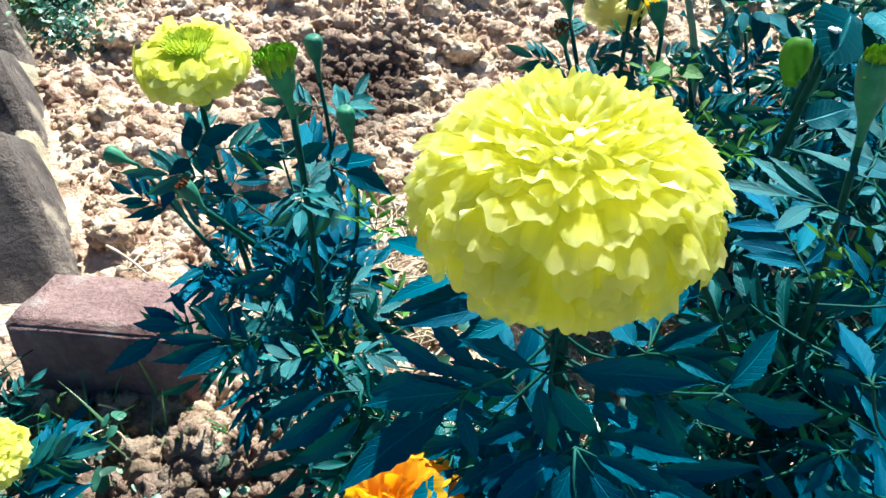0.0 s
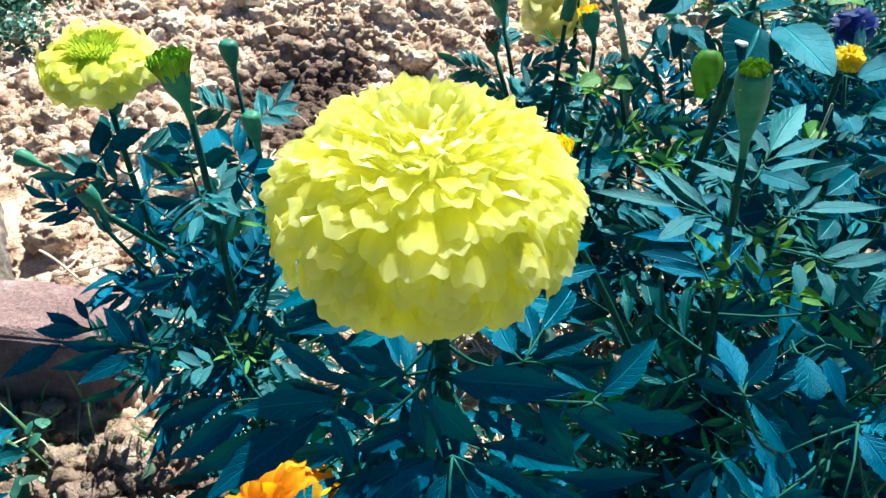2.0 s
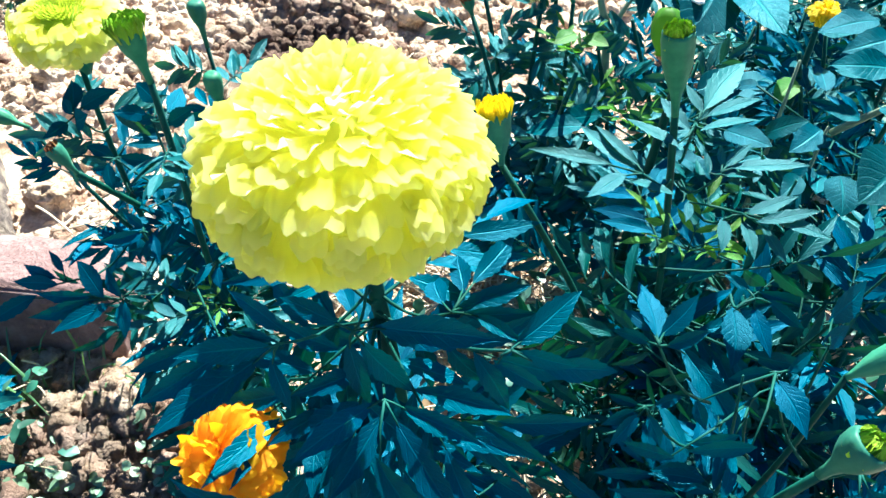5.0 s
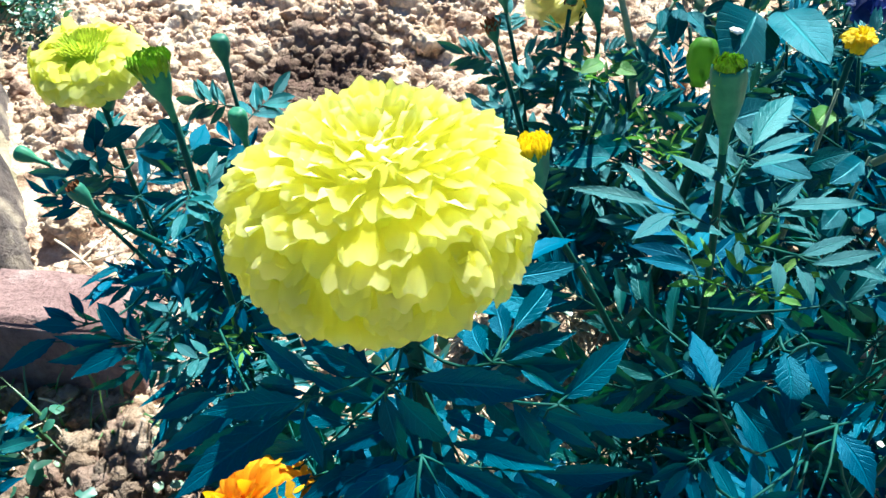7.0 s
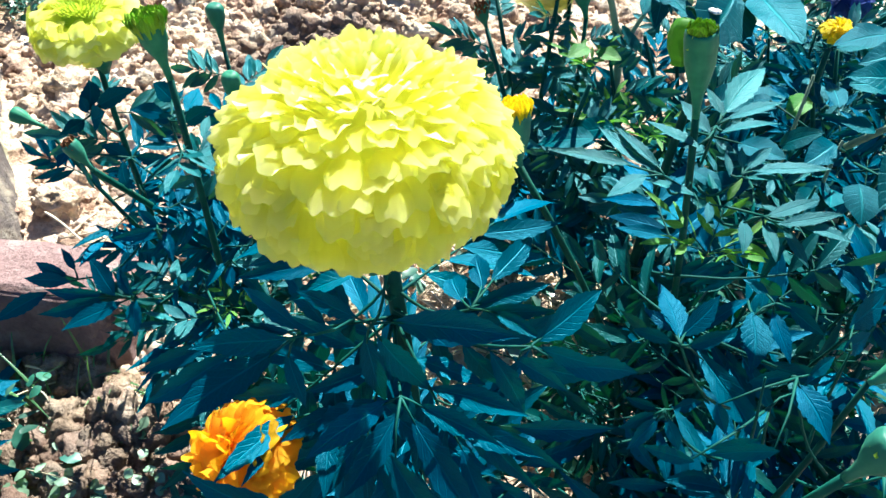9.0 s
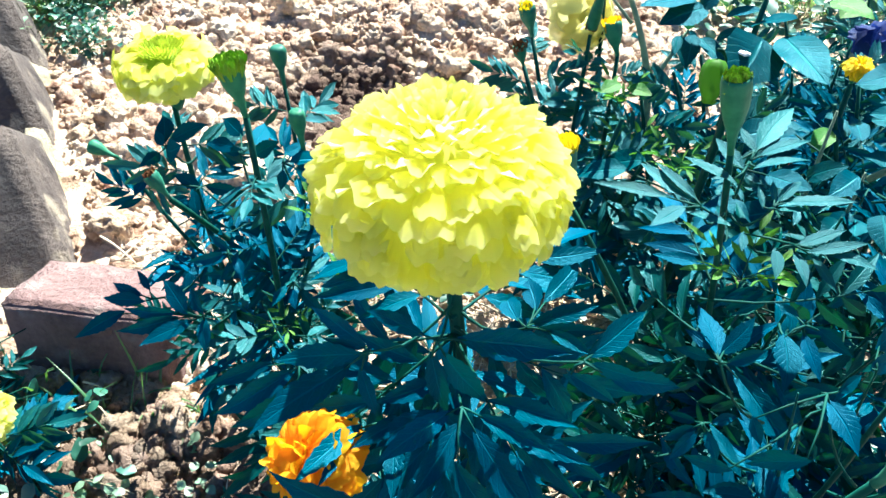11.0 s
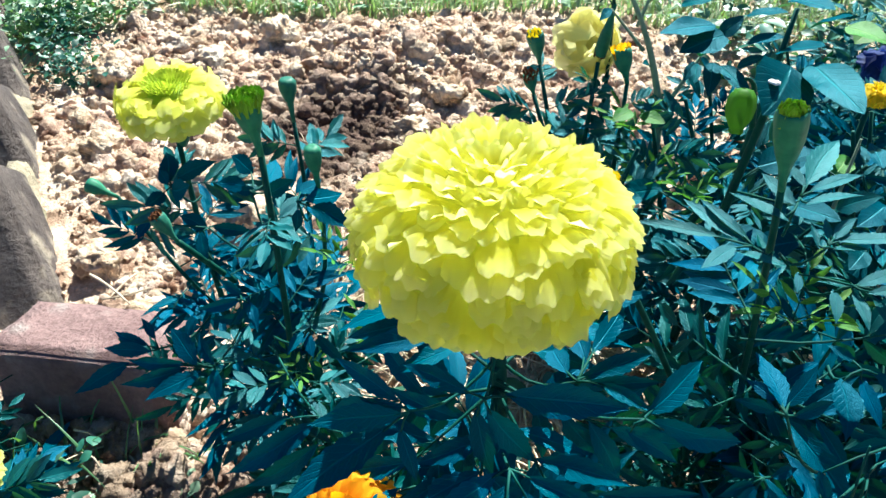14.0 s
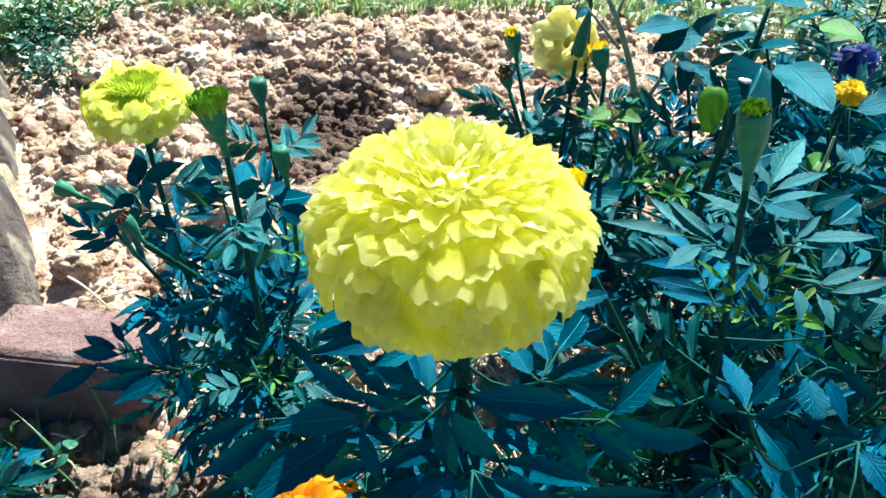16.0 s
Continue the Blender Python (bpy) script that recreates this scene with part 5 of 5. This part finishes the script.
broad(broad_plant, (0.186, 0.517, 0.282), (0.203, 0.505, 0.292), 0.50)
broad(broad_plant, (0.279, 0.521, 0.265), (0.292, 0.501, 0.287), 0.50)
broad(edge_plant, (0.281, 0.400, 0.272), (0.309, 0.400, 0.282), 0.55)
broad(edge_plant, (0.303, 0.400, 0.259), (0.327, 0.400, 0.266), 0.60)
broad(edge_plant, (0.297, 0.400, 0.249), (0.331, 0.400, 0.249), 0.50)
broad(edge_plant, (0.303, 0.391, 0.286), (0.270, 0.383, 0.285), 0.50)
broad(edge_plant, (0.302, 0.368, 0.289), (0.275, 0.358, 0.290), 0.55)
broad(edge_plant, (0.299, 0.352, 0.282), (0.266, 0.348, 0.287), 0.50)
broad(edge_plant, (0.252, 0.280, 0.275), (0.249, 0.262, 0.270), 0.90)
broad(edge_plant, (0.264, 0.263, 0.300), (0.241, 0.245, 0.294), 0.90)
broad(edge_plant, (0.248, 0.352, 0.240), (0.261, 0.343, 0.256), 0.55)
broad(edge_plant, (0.293, 0.350, 0.253), (0.273, 0.352, 0.258), 0.50)
broad(edge_plant, (0.286, 0.329, 0.276), (0.293, 0.312, 0.278), 0.50)

for foot, tip, breadth in (((0.300, 0.515, 0.270), (0.318, 0.490, 0.275), 0.7), ((0.330, 0.53, 0.262), (0.310, 0.51, 0.262), 0.7), ((0.165, 0.505, 0.205), (0.150, 0.490, 0.206), 0.6), ((0.169, 0.50, 0.205), (0.186, 0.488, 0.206), 0.6), ((0.305, 0.455, 0.205), (0.290, 0.435, 0.20), 0.6)):
    broad(edge_plant, foot, tip, breadth, LIME)
# bird dropping on the round leaf
dv, df = lump_shapes(1, 2, 13)[0]
WHITE = plain("chalk_white", (0.75, 0.75, 0.72), (0.85, 0.85, 0.82), 200, 0.8)
for x, y, r in ((0.2005, 0.3785, 0.0026), (0.1995, 0.375, 0.0020), (0.2015, 0.3735, 0.0024)):
    place("dropping", mesh_object("dropping", (dv * r * np.array((1.0, 1.0, 0.5))).tolist(), df.tolist(), WHITE), broad_plant, pose(x - 0.205, y - 0.41, 0.3045), "chalk white bird dropping")

rnd = random.Random(77)
for plant, cx, cy, n in ((broad_plant, 0.215, 0.425, 18), (edge_plant, 0.315, 0.40, 26)):
    for i in range(n):
        w, z = rnd.uniform(0, 6.28), rnd.uniform(0.06, 0.22)
        r = rnd.uniform(0.01, 0.06)
        foot = Vector((cx + r * math.cos(w), cy + r * math.sin(w), z))
        d = Vector((math.cos(w), math.sin(w), rnd.uniform(-0.5, 0.3))).normalized() * rnd.uniform(0.022, 0.040)
        broad(plant, foot, foot + d, rnd.uniform(0.45, 0.7))
        stem(plant, [Vector((cx + 0.2 * r * math.cos(w), cy + 0.2 * r * math.sin(w), z - 0.015)), foot + d * 0.08], 0.0009, 0.0006, "leaf_stalk", sides=5)

# a thin grey stemmed shrub that forks
shrub = thing("twiggy_shrub", 0.195, 0.52, 0.0, "thin grey green branching stem with a few leaves", "plant")
for pts, thick, thin_end in ((bend((0.200, 0.53, -0.01), (0.191, 0.52, 0.190), 0, (0.003, 0, 0), 7), 0.0036, 0.0032), (bend((0.191, 0.52, 0.190), (0.150, 0.52, 0.290), 0, (0.003, 0, 0.004), 9), 0.0030, 0.0016),
                             (bend((0.192, 0.52, 0.198), (0.211, 0.525, 0.240), 0, (0, 0, 0), 6), 0.0020, 0.0011), (bend((0.168, 0.52, 0.246), (0.142, 0.53, 0.272), 0, (0, 0, 0), 6), 0.0014, 0.0008),
                             (bend((0.160, 0.52, 0.264), (0.168, 0.525, 0.290), 0, (0, 0, 0), 6), 0.0014, 0.0008), (bend((0.190, 0.52, 0.205), (0.176, 0.525, 0.232), 0, (0, 0, 0), 6), 0.0013, 0.0008)):
    stem(shrub, pts, thick, thin_end, material=STEM_GREY)
for foot, tip, wide in (((0.211, 0.525, 0.240), (0.222, 0.515, 0.228), 0.45), ((0.209, 0.525, 0.236), (0.200, 0.515, 0.225), 0.45), ((0.205, 0.525, 0.228), (0.214, 0.512, 0.214), 0.4), ((0.211, 0.525, 0.240), (0.207, 0.515, 0.252), 0.5),
                        ((0.176, 0.525, 0.232), (0.170, 0.515, 0.240), 0.5), ((0.142, 0.53, 0.272), (0.134, 0.52, 0.268), 0.5)):
    broad(shrub, foot, tip, wide)
# a spent head that nods on its bent stalk
nod = thing("marigold_plant", 0.150, 0.575, 0.0, "thin marigold with a nodding spent green head", "plant", "marigold plants")
stem(nod, bend((0.155, 0.580, -0.01), (0.152, 0.575, 0.262), 0, (0.006, 0, 0), 9) + [Vector((0.1515, 0.568, 0.268)), Vector((0.150, 0.561, 0.262))], 0.0022, 0.0013)
bud(nod, (0.151, 0.561, 0.262), (0.1445, 0.557, 0.222), 0.0050, DRIED, 0.4, 12, 51, 0.25)
stem(nod, bend((0.1515, 0.570, 0.255), (0.139, 0.562, 0.262), 0.006, (0, 0, 0), 6), 0.0007, 0.0005)
leaves_along(nod, bend((0.155, 0.580, 0.0), (0.152, 0.575, 0.262), 0, (0.006, 0, 0), 9), 0.2, 0.6, 6, 0.034, 0.024, 150)

# golden flower and blue blossom at the far side
gold_plant = thing("marigold_plant", 0.322, 0.485, 0.0, "marigold with a small golden flower behind broad leaves", "plant", "marigold plants")
g1 = bend((0.322, 0.485, -0.01), (0.321, 0.484, 0.223), 0, (0.004, 0, 0), 8)
stem(gold_plant, g1, 0.003, 0.002)
blossom(gold_plant, (0.322, 0.484, 0.236), (0, -0.2, 1), 0.0115, 0.008, GOLD_PETALS, 50, 0.0045, 41, "small golden yellow flower head", core=GOLD)
leaves_along(gold_plant, g1, 0.3, 0.85, 8, 0.036, 0.024, 140)
blue_plant = thing("blue_flower", 0.378, 0.58, 0.0, "deep blue soft petalled flower on a thin stem", "flower")
stem(blue_plant, bend((0.378, 0.58, -0.01), (0.371, 0.575, 0.203), 0, (0, 0, 0), 6), 0.002, 0.0015)
blossom(blue_plant, (0.369, 0.574, 0.213), (-0.3, -0.5, 0.8), 0.015, 0.008, BLUE_PETALS, 14, 0.012, 45, "deep blue flower head", low=-0.1, core=BLUE, calyx=False)

# ---- grass, weeds, litter ----


def blades(seed, spots, tall, wide):
    """Grass blades as one mesh: narrow strips that bend over."""
    rnd = random.Random(seed)
    vs, fs = [], []
    for x, y, z in spots:
        w = rnd.uniform(0, 6.28)
        h, b = tall * rnd.uniform(0.5, 1.4), wide * rnd.uniform(0.6, 1.3)
        lean, d = rnd.uniform(0.2, 1.1), Vector((math.cos(w), math.sin(w), 0))
        side = Vector((-d.y, d.x, 0))
        o = len(vs)
        for i in range(5):
            s = i / 4
            p = Vector((x, y, z)) + Vector((0, 0, h * s * (1 - 0.35 * lean * s))) + d * (h * lean * s * s)
            q = side * (b * (1 - s ** 1.8) * 0.5 + 0.0001)
            vs += [p - q, p + Vector((0, 0, 0.15 * b)), p + q]
        for i in range(4):
            for k in range(2):
                a = o + i * 3 + k
                fs.append((a, a + 1, a + 4, a + 3))
    return vs, fs


def leaf_shapes():
    shapes = []
    for me in (OVATE[0], OVATE[2], LEAFLETS[1]):
        v = np.array([p.co[:] for p in me.vertices])
        f = np.array([p.vertices[:] for p in me.polygons])
        shapes.append((v, f))
    return shapes


rnd = random.Random(9)
spots = []
while len(spots) < 9000:
    x, y = rnd.uniform(-0.95, 0.75), rnd.uniform(0.85, 1.55)
    if in_bed(x, y) or (y < 1.06 and x > -0.42):
        continue
    if (x + 0.42) * 0.88 + (y - 0.55) * 0.47 < -0.02:
        continue
    if noise.noise((x * 5, y * 5, 0)) < -0.3:
        continue
    spots.append((x, y, height(x, y) - 0.002))
while len(spots) < 17000:
    x, y = rnd.uniform(-2.6, 2.6), rnd.uniform(-1.6, 3.4)
    if math.hypot(x + 0.05, y - 0.45) < 1.12 or math.hypot(x, y - 0.45) > 2.6:
        continue
    spots.append((x, y, height(x, y) - 0.002))
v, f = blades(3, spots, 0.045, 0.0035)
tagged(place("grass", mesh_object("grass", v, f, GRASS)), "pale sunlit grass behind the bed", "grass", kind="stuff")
mats = []
while len(mats) < 1500:
    x, y = rnd.uniform(-1.0, 0.7), rnd.uniform(0.8, 1.7)
    if in_bed(x, y) or (y < 1.05 and x > -0.42) or (x + 0.42) * 0.88 + (y - 0.55) * 0.47 < -0.02:
        continue
    n = rnd.uniform(0.012, 0.028)
    mats.append(pose(x, y, height(x, y) + rnd.uniform(0.0, 0.035), rnd.uniform(-40, 40), rnd.uniform(-30, 30), rnd.uniform(0, 360)) @ Matrix.Scale(n, 4))
for i in range(2200):
    x, y = rnd.gauss(-0.52, 0.06), rnd.gauss(1.0, 0.08)
    if in_bed(x, y):
        continue
    n = rnd.uniform(0.007, 0.017)
    mats.append(pose(x, y, height(x, y) + rnd.uniform(0.0, 0.07), rnd.uniform(-50, 40), rnd.uniform(-30, 30), rnd.uniform(0, 360)) @ Matrix.Scale(n, 4))
tagged(scatter("weeds", leaf_shapes(), mats, WEED), "low weeds with small leaves behind the bed", "weeds", kind="stuff")

# tufts by the red brick and among the plants
spots = []
for cx, cy, n, r in ((-0.27, 0.335, 18, 0.03), (-0.215, 0.335, 16, 0.03), (-0.165, 0.335, 14, 0.025), (-0.30, 0.30, 20, 0.04), (-0.25, 0.295, 7, 0.03)):
    for i in range(n):
        x, y = cx + rnd.gauss(0, r), cy + rnd.gauss(0, r * 0.5)
        spots.append((x, y, height(x, y) - 0.002))
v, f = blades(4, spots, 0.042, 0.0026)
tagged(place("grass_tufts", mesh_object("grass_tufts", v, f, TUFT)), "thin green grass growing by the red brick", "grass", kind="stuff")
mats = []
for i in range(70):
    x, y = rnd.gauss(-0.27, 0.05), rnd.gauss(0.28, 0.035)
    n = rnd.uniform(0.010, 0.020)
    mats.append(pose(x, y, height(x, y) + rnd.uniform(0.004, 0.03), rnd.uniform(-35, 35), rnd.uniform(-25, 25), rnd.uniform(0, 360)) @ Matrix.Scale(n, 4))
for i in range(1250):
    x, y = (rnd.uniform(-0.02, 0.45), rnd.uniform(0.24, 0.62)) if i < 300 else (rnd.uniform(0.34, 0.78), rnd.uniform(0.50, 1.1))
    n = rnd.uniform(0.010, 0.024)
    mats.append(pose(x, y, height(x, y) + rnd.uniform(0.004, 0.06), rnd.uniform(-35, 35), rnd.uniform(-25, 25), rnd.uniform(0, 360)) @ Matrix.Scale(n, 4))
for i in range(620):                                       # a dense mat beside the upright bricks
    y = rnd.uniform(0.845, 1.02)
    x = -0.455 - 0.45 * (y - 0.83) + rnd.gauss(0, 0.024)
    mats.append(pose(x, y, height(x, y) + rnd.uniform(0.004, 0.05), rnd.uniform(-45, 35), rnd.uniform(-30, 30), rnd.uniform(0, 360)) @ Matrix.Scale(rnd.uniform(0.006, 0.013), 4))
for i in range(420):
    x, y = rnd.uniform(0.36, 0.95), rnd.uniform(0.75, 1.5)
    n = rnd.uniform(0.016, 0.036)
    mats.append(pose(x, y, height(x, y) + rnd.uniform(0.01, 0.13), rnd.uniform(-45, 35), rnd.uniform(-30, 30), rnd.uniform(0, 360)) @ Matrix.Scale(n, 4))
# these weeds wear the dimmed copy, shade between plants included
tagged(scatter("low_weeds", leaf_shapes(), mats, WEED_SHADED), "small green weeds between the plants", "weeds", kind="stuff")
# small round leaved weeds on the soil before the red brick
mats = []
for cx, cy in ((-0.185, 0.235), (-0.17, 0.25), (-0.155, 0.30), (-0.205, 0.29), (-0.215, 0.25), (-0.13, 0.262)):
    for i in range(9):
        x, y = cx + rnd.gauss(0, 0.009), cy + rnd.gauss(0, 0.008)
        mats.append(pose(x, y, height(x, y) + rnd.uniform(0.006, 0.016), rnd.uniform(-25, 25), rnd.uniform(-25, 25), rnd.uniform(0, 360)) @ Matrix.Diagonal((0.011, 0.009, 0.009, 1)))
tagged(scatter("clover", leaf_shapes()[:2], mats, WEED), "small pale round leaved weeds on the soil", "weeds", kind="stuff")
# straw and dead leaves on the soil
vs, fs = [], []
for i in range(1150):
    x, y = (rnd.gauss(0.15, 0.08), rnd.gauss(0.40, 0.09)) if i < 760 else (rnd.gauss(-0.035, 0.022), rnd.gauss(0.46, 0.05)) if i < 1000 else (rnd.uniform(-0.35, 0.4), rnd.uniform(0.25, 0.8))
    w, n = rnd.uniform(0, 3.14), rnd.uniform(0.015, 0.06)
    z = height(x, y) + rnd.uniform(0.003, 0.016)
    d = Vector((math.cos(w), math.sin(w), rnd.uniform(-0.15, 0.15))) * n
    tv, tf = tube(bend(Vector((x, y, z)) - d / 2, Vector((x, y, z)) + d / 2, rnd.uniform(-0.003, 0.006), (rnd.uniform(-0.006, 0.006), 0, 0), 5), [rnd.uniform(0.0004, 0.0009)] * 5, 4)
    fs += [tuple(k + len(vs) for k in q) for q in tf]
    vs += tv
tagged(place("straw", mesh_object("straw", vs, fs, STRAW)), "dry straw and stalks strewn on the soil", "straw", kind="stuff")
mats, reds = [], []
for i in range(160):
    x, y = rnd.uniform(-0.02, 0.42), rnd.uniform(0.24, 0.65)
    n = rnd.uniform(0.010, 0.026)
    mats.append(pose(x, y, height(x, y) + 0.006, rnd.uniform(-25, 25), rnd.uniform(-25, 25), rnd.uniform(0, 360)) @ Matrix.Scale(n, 4))
for i in range(40):
    x, y = rnd.gauss(0.35, 0.05), rnd.gauss(0.64, 0.06)
    n = rnd.uniform(0.014, 0.030)
    mats.append(pose(x, y, height(x, y) + rnd.uniform(0.005, 0.03), rnd.uniform(-40, 25), rnd.uniform(-25, 25), rnd.uniform(0, 360)) @ Matrix.Scale(n, 4))
for i in range(26):
    x, y = rnd.gauss(0.365, 0.028), rnd.gauss(0.66, 0.05)
    reds.append(pose(x, y, height(x, y) + rnd.uniform(0.01, 0.06), rnd.uniform(-60, 30), rnd.uniform(-40, 40), rnd.uniform(0, 360)) @ Matrix.Scale(rnd.uniform(0.018, 0.036), 4))
tagged(scatter("red_leaves", leaf_shapes(), reds, LITTER_RED), "red brown withered leaves heaped on the ground", "leaves", kind="stuff")
tagged(scatter("dry_leaves", leaf_shapes(), mats, LITTER), "brown dead leaves under the plants", "leaves", kind="stuff")

# a pale stalk lying behind the red brick
sv, sf = tube(bend((-0.276, 0.476, 0.045), (-0.224, 0.434, 0.055), 0.004, (0, 0, 0), 8), [0.0012, 0.0013, 0.0013, 0.0012, 0.0011, 0.0010, 0.0009, 0.0006], 6)
tagged(place("dry_stalk", mesh_object("dry_stalk", sv, sf, STRAW)), "pale dry plant stalk leaning on the soil", "stalk")
